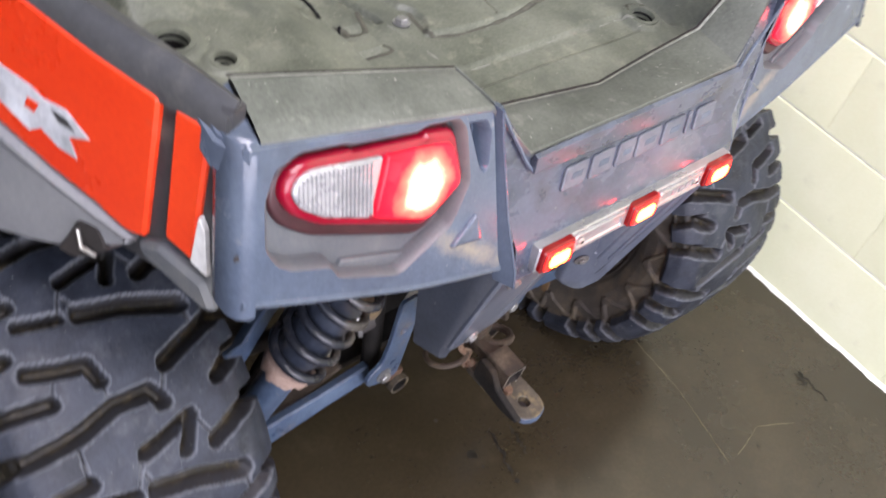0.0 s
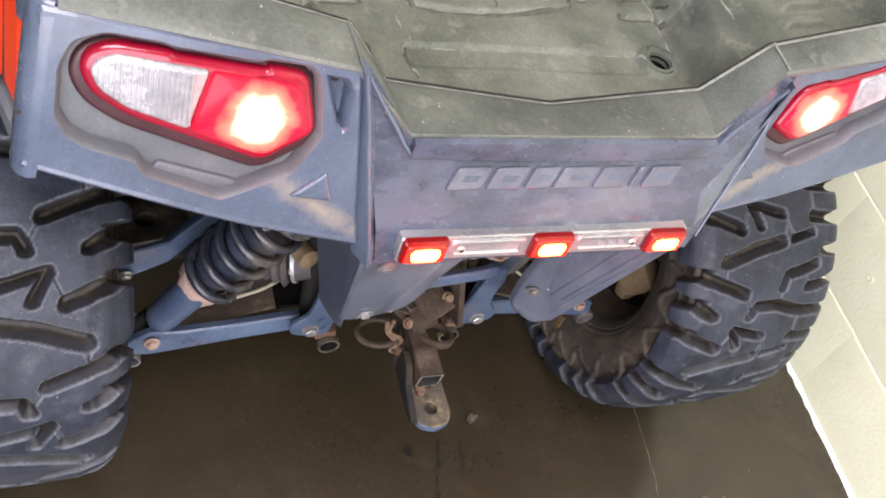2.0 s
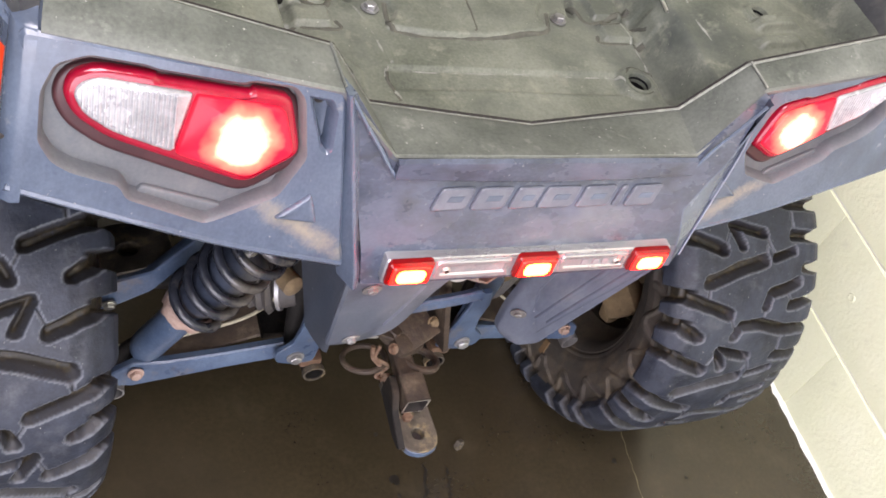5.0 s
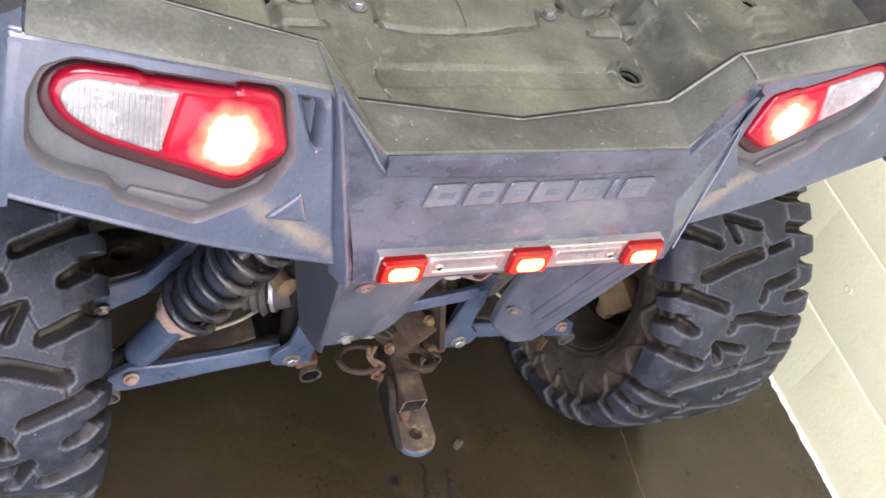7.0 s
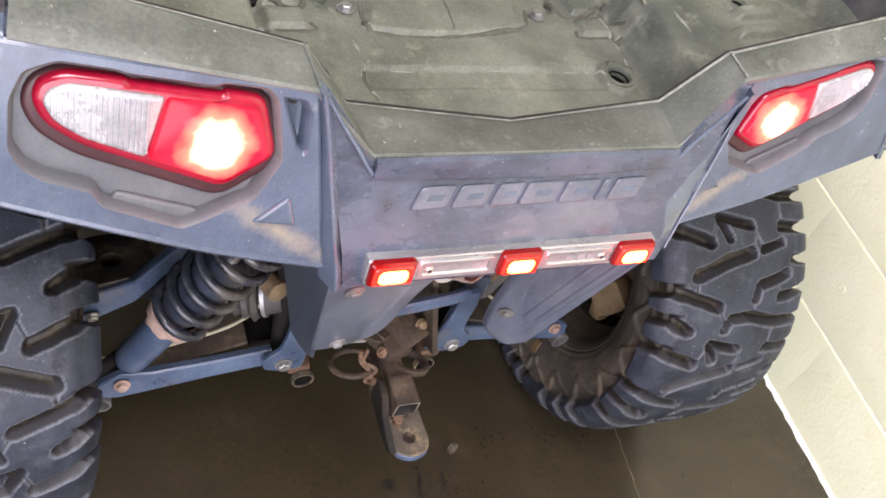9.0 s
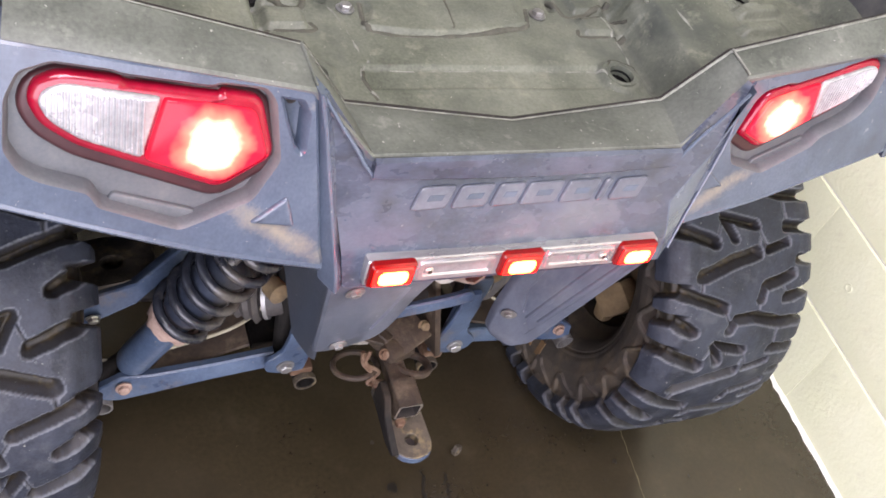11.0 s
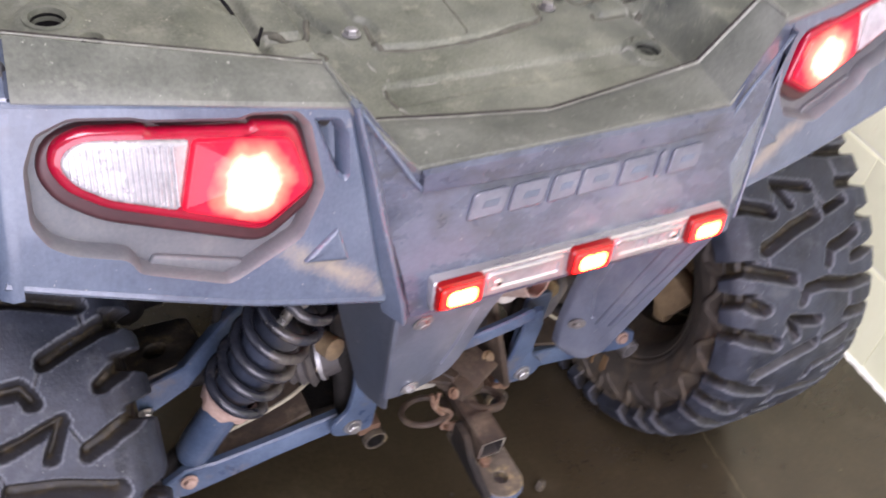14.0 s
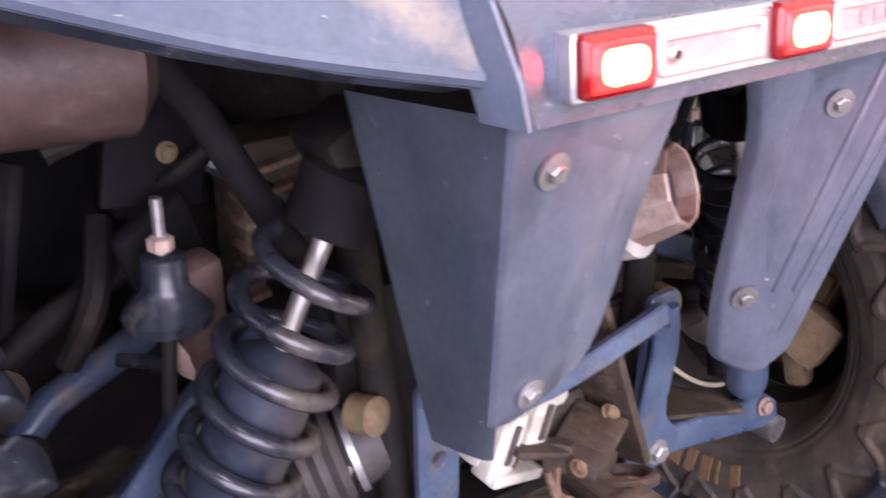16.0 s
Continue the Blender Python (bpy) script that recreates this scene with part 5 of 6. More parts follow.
# ---- suspension, frame and hitch ----


def shock(s):
    lo, hi = Vector((s * 0.35, 0.232, 0.298)), Vector((s * 0.194, 0.18, 0.69))
    d = (hi - lo).normalized()
    ln = (hi - lo).length
    x = d.orthogonal().normalized()
    y = d.cross(x)
    body = part("shock_body", lathe([(0.018, 0.0), (0.023, 0.01), (0.0245, 0.025), (0.0245, 0.18)], lo, d, 24), STEEL, utv, "slate-blue shock absorber body with a black coil spring")
    # collar under the coils, its old paint torn off in a ragged edge
    seat = bmesh.new()
    rings = []
    for r, h, rag in ((0.0252, 0.128, 1.0), (0.0335, 0.122, 1.0), (0.0372, 0.134, 0.25), (0.037, 0.143, 0.0), (0.03, 0.146, 0.0)):
        rings.append(ring(seat, [lo + d * (h + rag * 0.010 * noise.noise((2.6 * math.cos(a), 2.6 * math.sin(a), 3.0 + s))) + r * (math.cos(a) * x + math.sin(a) * y)
                                 for a in np.linspace(0, 2 * math.pi, 49)[:-1]]))
    for a, b in zip(rings, rings[1:]):
        bridge(seat, a, b)
    part("spring_seat", tidy(seat), PINKRUST, body, "rust-pink spring collar with a ragged edge")
    part("shock_shaft", lathe([(0.007, 0.1), (0.007, ln - 0.02)], lo, d, 12), BRIGHT, body)
    part("shock_reservoir", lathe([(0.02, ln * 0.875), (0.03, ln * 0.88), (0.032, ln * 0.98), (0.02, ln)], lo, d, 20), BLACK, body)
    part("inner_sleeve", lathe([(0.026, 0.15), (0.0335, 0.17), (0.0335, ln * 0.64), (0.012, ln * 0.67)], lo, d, 18), SLEEVE, body)
    turns, n = 5.9, 180
    h0, h1 = 0.14, ln * 0.84
    pts = []
    for k in range(n + 1):
        t = k / n
        a = s * 2 * math.pi * turns * t + 0.6
        r = 0.042 if 0.06 < t < 0.94 else 0.038
        pts.append(lo + d * (h0 + (h1 - h0) * t) + r * (math.cos(a) * x + math.sin(a) * y))
    part("coil_spring", sweep(pts, 0.007, 10), SPRING, body, "black coil spring")
    part("top_mount", block(hi + Vector((0, 0.01, 0.005)), (0.045, 0.055, 0.05), (0, s * 28, 0), 0.008), DKSTEEL, body)
    # bright sliver drawn for the reflection on the shaft
    part("sticker", block(lo + d * (ln * 0.78) + Vector((0, -0.0085, 0)), (0.008, 0.002, 0.02), (-5, s * 26, 0), 0.0005), BRIGHT, body, "bright piece painting the shaft's glint between the coils")
    return body


def arms(s):
    # lower arm: channel from the frame bracket to the wheel, with a round boss at the outer end
    o, i = (Vector((-0.392, 0.21, 0.27)), Vector((-0.150, 0.205, 0.318))) if s < 0 else (Vector((0.408, 0.235, 0.248)), Vector((0.17, 0.215, 0.305)))
    arm = part("lower_arm", strap([o, o.lerp(i, 0.12) + Vector((0, 0, 0.004)), o.lerp(i, 0.3), o.lerp(i, 0.65), i], [0.026, 0.044, 0.036, 0.03, 0.03], 0.016, (0, 0.25, 1)), STEEL, utv,
               "slate-blue steel lower suspension arm")
    part("arm_boss", sweep([o + Vector((-s * 0.002, -0.016, -0.022)), o + Vector((-s * 0.006, 0.03, -0.02))], 0.0165, 18, bore=0.84), ZINC, arm, "open tube end")
    part("arm_bolt", hexbolt(o.lerp(i, 0.13) + Vector((0, -0.009, 0.012)), (0, -1, 0.1), 0.0085, washer=1.35), PINKRUST, arm, "rust-pink bolt")
    part("arm_tube", sweep([o + Vector((0, 0.02, 0)), Vector((s * 0.30, 0.28, 0.29)), Vector((s * 0.16, 0.36, 0.33))], 0.016, 12), DKSTEEL, arm)
    part("arm_web", strap([Vector((s * 0.33, 0.25, 0.285)), Vector((s * 0.18, 0.26, 0.325))], 0.07, 0.006, (0, 1, 0.1)), HITCH, arm)
    # upper arm
    o2 = Vector((s * 0.445, 0.27, 0.383))
    up = part("upper_arm", strap([o2, Vector((s * 0.40, 0.265, 0.40)), Vector((s * 0.345, 0.268, 0.424)), Vector((s * 0.29, 0.29, 0.465)), Vector((s * 0.2, 0.33, 0.50))],
                                 [0.03, 0.045, 0.034, 0.03, 0.03], 0.02, (0, 0.3, 1)), STEEL, utv, "slate-blue steel upper suspension arm")
    part("arm_joint", sweep([o2 + Vector((s * 0.01, -0.02, 0.0)), o2 + Vector((s * 0.01, 0.04, 0.0))], 0.02, 14), DKSTEEL, up)
    part("arm_bolt", hexbolt(Vector((s * 0.40, 0.25, 0.395)), (0, -1, -0.3), 0.008, washer=1.3), BRIGHT, up)
    # muddy web of the arm behind its front edge, with a lightening hole
    at = lambda u, v, w: Vector((s * u, v, 0.432 + (0.40 - u) * 0.2 - (v - 0.262) * 0.3 - w))
    hole = [(0.367 + 0.017 * math.cos(a), 0.323 + 0.017 * math.sin(a)) for a in np.linspace(0, 2 * math.pi, 19)[:-1]]
    bm = plate(rounded([(0.445, 0.272), (0.34, 0.276), (0.312, 0.30), (0.312, 0.37), (0.37, 0.385), (0.445, 0.38)], 0.008, 3), [(hole, 0.02)], at, 0.02, 0.002)
    part("arm_web", bm, TONGUE, up, "muddy brown steel web with a round hole", mats=(VOID_BLACK,))
    # axle shaft with ribbed boots
    a, b = Vector((s * 0.142, 0.238, 0.427)), Vector((s * 0.46, HUB_Y, HUB_Z))
    d = (b - a).normalized()
    ax = part("axle_shaft", lathe([(0.03, 0.0), (0.034, 0.022), (0.014, 0.05), (0.014, (b - a).length)], a, d, 18), BOOT, utv, "muddy drive axle with ribbed rubber boots")
    prof = [(0.037, 0.033)]
    for k in range(6):
        r = 0.044 - 0.004 * k
        prof += [(r, 0.04 + 0.014 * k), (r - 0.008, 0.047 + 0.014 * k)]
    part("boot", lathe(prof + [(0.014, 0.13)], a, d, 24), BOOT, ax, "ribbed rubber boot")
    part("boot_clamp", lathe([(0.034, 0.022), (0.0375, 0.022), (0.0375, 0.028), (0.034, 0.028)], a, d, 30), ZINC, ax, "zinc-plated clamp")
    prof = [(0.014, (b - a).length - 0.11)]
    for k in range(6):
        r = 0.022 + 0.004 * k
        prof += [(r + 0.008, (b - a).length - 0.1 + 0.013 * k), (r, (b - a).length - 0.093 + 0.013 * k)]
    part("boot", lathe(prof, a, d, 24), BOOT, ax)
    return arm


def frame_bracket(s):
    at = lambda u, v, w: Vector((s * u, 0.178 + 0.02 * (0.4 - v) + w, v))
    poly = rounded([(0.108, 0.50), (0.146, 0.50), (0.143, 0.40), (0.147, 0.362), (0.170, 0.338), (0.164, 0.316), (0.138, 0.308), (0.108, 0.312), (0.106, 0.36)], 0.008, 3)
    bm = plate(poly, [(rounded([(0.126 + 0.008 * math.cos(k * 0.628), 0.43 + 0.009 * math.sin(k * 0.628)) for k in range(10)], 0.001, 1), 0.006)], at, 0.007, 0.0015)
    br = part("frame_bracket", bm, STEEL, utv, "slate-blue steel frame bracket", mats=(VOID_BLACK,))
    part("bracket_bolt", hexbolt(at(0.138, 0.328, 0), (0, -1, 0), 0.0095, washer=1.4), ZINC, br, "zinc flange bolt")
    part("frame_tube", sweep([(s * 0.101, 0.172, 0.286), (s * 0.103, 0.24, 0.288), (s * 0.12, 0.5, 0.295), (s * 0.14, 0.95, 0.30)], 0.0165, 18, bore=0.82), DKSTEEL, utv, "open-ended frame tube")
    part("tube_rim", sweep([(s * 0.101, 0.1705, 0.286), (s * 0.101, 0.18, 0.286)], 0.0172, 18, bore=0.86), TONGUE, br)
    part("tube_weld", block((s * 0.108, 0.195, 0.303), (0.035, 0.03, 0.02), (0, 0, 0), 0.006), RUST, br)
    part("frame_upright", sweep([(s * 0.13, 0.215, 0.30), (s * 0.15, 0.23, 0.5), (s * 0.17, 0.26, 0.8)], 0.015, 12), DKSTEEL, utv)
    part("frame_rail", sweep([(s * 0.17, 0.2, 0.80), (s * 0.2, 0.5, 0.79), (s * 0.2, 0.95, 0.78)], 0.018, 12), DKSTEEL, utv)
    # dark mounting plate and rubber bump cone above the arm
    pl = part("mount_plate", block((s * 0.236, 0.405, 0.675), (0.085, 0.008, 0.15), (0, s * -10, 0), 0.002), BLACK, utv, "dark steel mounting plate")
    for z in (0.735, 0.67):
        part("plate_bolt", hexbolt((s * (0.236 + (z - 0.7) * 0.1), 0.40, z - 0.025), (0, -1, 0), 0.007, washer=1.3), MUD, pl)
    part("bump_cone", lathe([(0.006, 0.04), (0.016, 0.038), (0.017, 0.018), (0.02, 0.012), (0.034, -0.006), (0.033, -0.014), (0.01, -0.016)], (s * 0.285, 0.297, 0.566), (0, 0, 1), 22), SPRING, utv,
         "black rubber bump stop")
    part("stop_stud", sweep([(s * 0.285, 0.297, 0.648), (s * 0.285, 0.297, 0.60)], 0.0045, 8), ZINC, utv)
    part("stop_nut", lathe([(0.005, -0.004), (0.0095, -0.004), (0.0095, 0.005), (0.005, 0.007)], (s * 0.285, 0.297, 0.613), (0, 0, 1), 6), PINKRUST, utv)
    part("stop_rod", sweep([(s * 0.285, 0.297, 0.555), (s * 0.293, 0.30, 0.46)], 0.006, 8), DKSTEEL, utv)
    part("frame_strut", sweep([(s * 0.32, 0.27, 0.80), (s * 0.26, 0.262, 0.71), (s * 0.2, 0.26, 0.60), (s * 0.17, 0.26, 0.5)], 0.012, 12), BLACK, utv, "black frame strut")
    part("mount_bush", lathe([(0.009, -0.016), (0.016, -0.012), (0.016, 0.010), (0.008, 0.014)], (s * 0.168, 0.215, 0.468), (s * -0.3, -1, 0.2), 16), MUD, utv, "tan mud-caked bushing")
    cast = part("frame_casting", block((s * 0.256, 0.31, 0.545), (0.034, 0.03, 0.10), (8, s * 6, 14), 0.009), MUFFLER, utv, "mud-caked cast frame bracket")
    part("casting_boss", lathe([(0.008, -0.016), (0.022, -0.012), (0.024, 0.006), (0.012, 0.016)], (s * 0.254, 0.318, 0.508), (s * 0.3, -1, 0.1), 18), PINKRUST, cast)
    part("heat_shield", block((s * 0.255, 0.36, 0.56), (0.07, 0.02, 0.12), (0, s * 20, s * -20), 0.01), BLACK, utv)
    return br


def cross_frame():
    part("cross_strap", strap(curve_pts([(-0.09, 0.16, 0.468), (-0.02, 0.152, 0.478), (0.06, 0.148, 0.498), (0.088, 0.15, 0.503), (0.098, 0.152, 0.497)], 6), 0.02, 0.012, (0, 0.2, 1)), STEEL, utv,
         "slate-blue bent cross strap")
    part("bracket_arm", strap([(0.098, 0.152, 0.505), (0.112, 0.16, 0.46), (0.118, 0.172, 0.40), (0.105, 0.178, 0.33)], [0.03, 0.034, 0.036, 0.03], 0.008, (1, 0, 0.1)), STEEL, utv)
    part("cross_plate", block((0.062, 0.225, 0.42), (0.01, 0.13, 0.17), (-12, -12, 10), 0.003), HITCH, utv, "rusty gusset plate with holes")
    # black discs on the plate, drawn for the dark of its holes
    for yy, zz in ((0.20, 0.455), (0.215, 0.395)):
        part("plate_hole", lathe([(0.014, 0), (0.016, 0.003), (0.011, 0.004)], (0.052, yy, zz), (-1, -0.2, 0.2), 20), VOID_BLACK, utv)
    # near-black panels added behind the suspension so that the gaps look dark
    for s in (-1, 1):
        part("inner_fender", block((s * 0.33, 0.60, 0.53), (0.42, 0.012, 0.66), (0, 0, s * -8), 0.003), BLACK, utv, "added black backing panel in the inner fender's place")
    eng = part("engine_casing", block((-0.12, 0.40, 0.58), (0.13, 0.06, 0.14), (0, 0, 0), 0.01), HITCH, utv, "brown finned engine casing")
    for k in range(6):
        part("fin", block((-0.12, 0.372, 0.525 + 0.022 * k), (0.14, 0.03, 0.006), (0, -8, 0), 0.002), RUST, eng)
    part("floor_pan", quad_sheet(((-0.17, 0.24, 0.29), (0.17, 1.0, 0.305))), DKSTEEL, utv, "black skid plate", smooth=0)
    part("gearbox", block((-0.06, 0.36, 0.44), (0.22, 0.2, 0.22), (0, 0, 0), 0.03), DKSTEEL, utv, "grimy gearcase")
    cv = block((-0.035, 0.207, 0.430), (0.085, 0.05, 0.085), (6, 14, 4), 0.01)
    cv = part("gearcase_cover", cv, CASTING, utv, "cream cast gearcase cover")
    part("cover_boss", block((-0.001, 0.202, 0.460), (0.03, 0.06, 0.05), (6, 14, 4), 0.008), CASTING, cv)
    tilt = (6, 14, 4)
    for x, z, w, h in ((-0.061, 0.417, 0.03, 0.062), (-0.025, 0.426, 0.026, 0.056)):
        box = part("cover_boss", block((x, 0.180, z), (w, 0.02, h), tilt, 0.005), CASTING, cv)
        # dark bar on the boss, in place of the slot's shade
        part("cover_slot", block((x + 0.004, 0.169, z + 0.002), (0.006, 0.004, h * 0.6), tilt, 0.001), BOOT, box)
    part("cover_foot", block((-0.049, 0.184, 0.384), (0.06, 0.03, 0.012), tilt, 0.004), CASTING, cv)
    part("cover_bolt", hexbolt((-0.052, 0.180, 0.398), (0, -1, 0.1), 0.007), RUST, utv)
    part("engine_block", block((0.02, 0.72, 0.56), (0.5, 0.36, 0.42), (0, 0, 0), 0.04), DKSTEEL, utv, "dark engine block")
    # pale control cable
    part("brake_cable", sweep(curve_pts([(-0.42, 0.26, 0.29), (-0.36, 0.25, 0.283), (-0.30, 0.24, 0.315), (-0.235, 0.235, 0.345), (-0.2, 0.23, 0.375), (-0.178, 0.225, 0.42), (-0.16, 0.25, 0.46)], 8), 0.0027, 8), CABLE, utv,
         "pale brake cable")
    part("brake_cable", sweep(curve_pts([(0.42, 0.26, 0.29), (0.30, 0.24, 0.315), (0.2, 0.23, 0.385), (0.16, 0.25, 0.46)], 8), 0.0027, 8), CABLE, utv, "pale brake cable")
    rnd = random.Random(9)
    for k in range(9):
        x0 = rnd.uniform(-0.36, -0.2)
        a = Vector((x0, rnd.uniform(0.38, 0.5), rnd.uniform(0.42, 0.72)))
        b = a + Vector((rnd.uniform(-0.1, 0.14), rnd.uniform(-0.05, 0.1), rnd.uniform(-0.15, 0.1)))
        part("hose", sweep(curve_pts([a, a.lerp(b, 0.5) + Vector((0, -0.03, rnd.uniform(-0.04, 0.02))), b], 6), rnd.uniform(0.006, 0.014), 8), rnd.choice((DKSTEEL, BLACK, SPRING)), utv)
    part("radius_rod", sweep([(-0.40, 0.43, 0.47), (-0.35, 0.44, 0.50), (-0.26, 0.46, 0.53)], 0.013, 10), DKSTEEL, utv, "grimy radius rod")
    part("lower_link", sweep([(-0.40, 0.44, 0.38), (-0.34, 0.46, 0.42), (-0.24, 0.48, 0.45)], 0.016, 10), STEEL, utv, "slate-blue lower link")
    part("mud_cake", block((-0.33, 0.55, 0.44), (0.13, 0.05, 0.09), (10, 20, 15), 0.02), DKSTEEL, utv, "cake of dried mud")
    part("mud_cake", block((-0.42, 0.57, 0.62), (0.1, 0.03, 0.14), (5, -25, 10), 0.014), DKSTEEL, utv, "cake of dried mud")
    part("link_joint", lathe([(0.012, -0.02), (0.024, -0.016), (0.024, 0.016), (0.012, 0.02)], (-0.39, 0.425, 0.465), (0.2, -1, 0.1), 16), HITCH, utv, "rusty link joint")
    part("link_joint", lathe([(0.012, -0.02), (0.022, -0.016), (0.022, 0.016), (0.012, 0.02)], (-0.375, 0.44, 0.39), (0.2, -1, 0.1), 16), DKSTEEL, utv, "grimy link joint")
    part("guard_flap", block((-0.375, 0.4, 0.60), (0.012, 0.05, 0.13), (0, 15, 20), 0.004), BLACK, utv, "torn rubber flap")
    # added black sheet that keeps the space under the bed dark
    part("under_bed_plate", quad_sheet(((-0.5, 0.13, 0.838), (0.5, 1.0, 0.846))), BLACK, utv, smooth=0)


def hitch():
    h = part("receiver", strap([(0.004, 0.24, 0.378), (0.004, 0.15, 0.374), (0.004, 0.09, 0.372)], 0.03, 0.022, (1, 0, 0)), HITCH, utv, "rusty hitch receiver with a drawbar")
    # loops for hooks either side
    for c, r, thick, tilt in (((-0.046, 0.148, 0.357), 0.032, 0.0044, 0.1), ((0.034, 0.128, 0.372), 0.027, 0.006, -0.2)):
        pts = [Vector(c) + Vector((r * math.cos(a), r * 0.9 * math.sin(a), tilt * r * math.cos(a) - 0.3 * r * math.sin(a))) for a in np.linspace(0, 2 * math.pi, 25)]
        part("hook_loop", sweep(pts, thick, 8), HITCH, h, "muddy steel hook loop")
    part("back_plate", block((0.01, 0.2, 0.395), (0.09, 0.02, 0.045), (-30, 0, 0), 0.006), HITCH, h)
    lump = block((0.012, 0.15, 0.386), (0.05, 0.04, 0.026), (10, 8, 20), 0.011)
    block((-0.008, 0.165, 0.392), (0.03, 0.03, 0.03), (0, 20, 40), 0.012, lump)
    part("rust_lump", lump, HITCH, h, "lump of rust and dried mud")
    part("latch_plate", block((0.03, 0.165, 0.40), (0.06, 0.05, 0.008), (12, -10, 25), 0.003), HITCH, h, "rusty latch plate")
    part("latch_plate", block((-0.03, 0.175, 0.405), (0.05, 0.045, 0.007), (-8, 14, -15), 0.003), HITCH, h)
    for k, (x, y, zz) in enumerate(((-0.015, 0.135, 0.398), (0.058, 0.17, 0.405))):
        part("latch_bolt", hexbolt((x, y, zz), (0.1, -0.6, 0.8), 0.006 + 0.001 * (k % 2), washer=1.4), MUD if k % 2 else RUST, h)
    for off, thick in ((0.0, 0.0036), (0.011, 0.003)):
        part("twine", sweep(curve_pts([(-0.05 + off, 0.135, 0.41), (-0.046 + off * 0.3, 0.128, 0.39), (-0.028 + off, 0.126, 0.366), (-0.022 - off, 0.12, 0.35), (-0.010 + off * 0.5, 0.119, 0.338)], 6), thick, 7), RUST, h, "frayed tan twine")
    part("twine_knot", block((-0.014, 0.119, 0.343), (0.022, 0.012, 0.016), (10, 35, 20), 0.005), RUST, h)
    # short square tube
    bm = bmesh.new()
    o, d = Vector((0.004, 0.052, 0.371)), Vector((0, 1, 0.06)).normalized()
    u, v = Vector((1, 0, 0)), Vector((0, -0.06, 1))
    rs = []
    for k, (r, off) in enumerate(((0.0185, 0.045), (0.0185, 0.0), (0.0155, 0.0), (0.0155, 0.042))):
        pts = rounded([(-r, -r), (r, -r), (r, r), (-r, r)], 0.004, 3)
        rs.append(ring(bm, [o + d * off + u * a + v * b for a, b in pts]))
    for k, (a, b) in enumerate(zip(rs, rs[1:])):
        bridge(bm, a, b, 1 if k == 2 else 0)
    bm.faces.new(rs[-1]).material_index = 1
    part("square_tube", tidy(bm), HITCH, h, "square steel tube, muddy", mats=(VOID_BLACK,))
    bm = bmesh.new()
    rs = [ring(bm, [o - d * 0.0006 + u * a + v * b for a, b in rounded([(-r, -r), (r, -r), (r, r), (-r, r)], 0.004, 3)]) for r in (0.0182, 0.0157)]
    bridge(bm, *rs)
    # bright square on the tube end so that its edge stands out
    part("worn_rim", bm, BRIGHT, h)
    # side plate that drops to the tongue
    at = lambda a, b, w: Vector((-0.024 - w, a, b))
    part("drop_plate", cap(rounded([(0.1, 0.388), (0.07, 0.384), (0.05, 0.36), (0.0, 0.345), (0.004, 0.338), (0.03, 0.334), (0.1, 0.345)], 0.006, 3), at, -0.004, 0.006, 0.0015), DKSTEEL, h)
    tongue = rounded([(-0.024, 0.12), (0.034, 0.12), (0.034, 0.012), (0.026, -0.004), (0.005, -0.009), (-0.014, -0.004), (-0.024, 0.012)], 0.012, 4)
    hole = [(0.006 + 0.011 * math.cos(a), 0.021 + 0.011 * math.sin(a)) for a in np.linspace(0, 2 * math.pi, 17)[:-1]]
    bm = plate(tongue, [(hole, 0.012)], lambda a, b, w: Vector((a, b, 0.346 - w)), 0.012, 0.0015)
    part("tongue", bm, TONGUE, h, "muddy drawbar tongue with a hole and a worn bright end", mats=(VOID_BLACK,))
    part("tongue_nut", hexbolt((-0.004, 0.048, 0.346), (0, 0, 1), 0.008, washer=0), RUST, h)
    part("worn_edge", strap(curve_pts([(-0.019, 0.001, 0.3395), (-0.012, -0.0055, 0.3395), (0.005, -0.0105, 0.3395), (0.023, -0.0055, 0.3395), (0.029, 0.001, 0.3395)], 4), 0.0105, 0.002, (0, 0, 1)), STEEL, h)


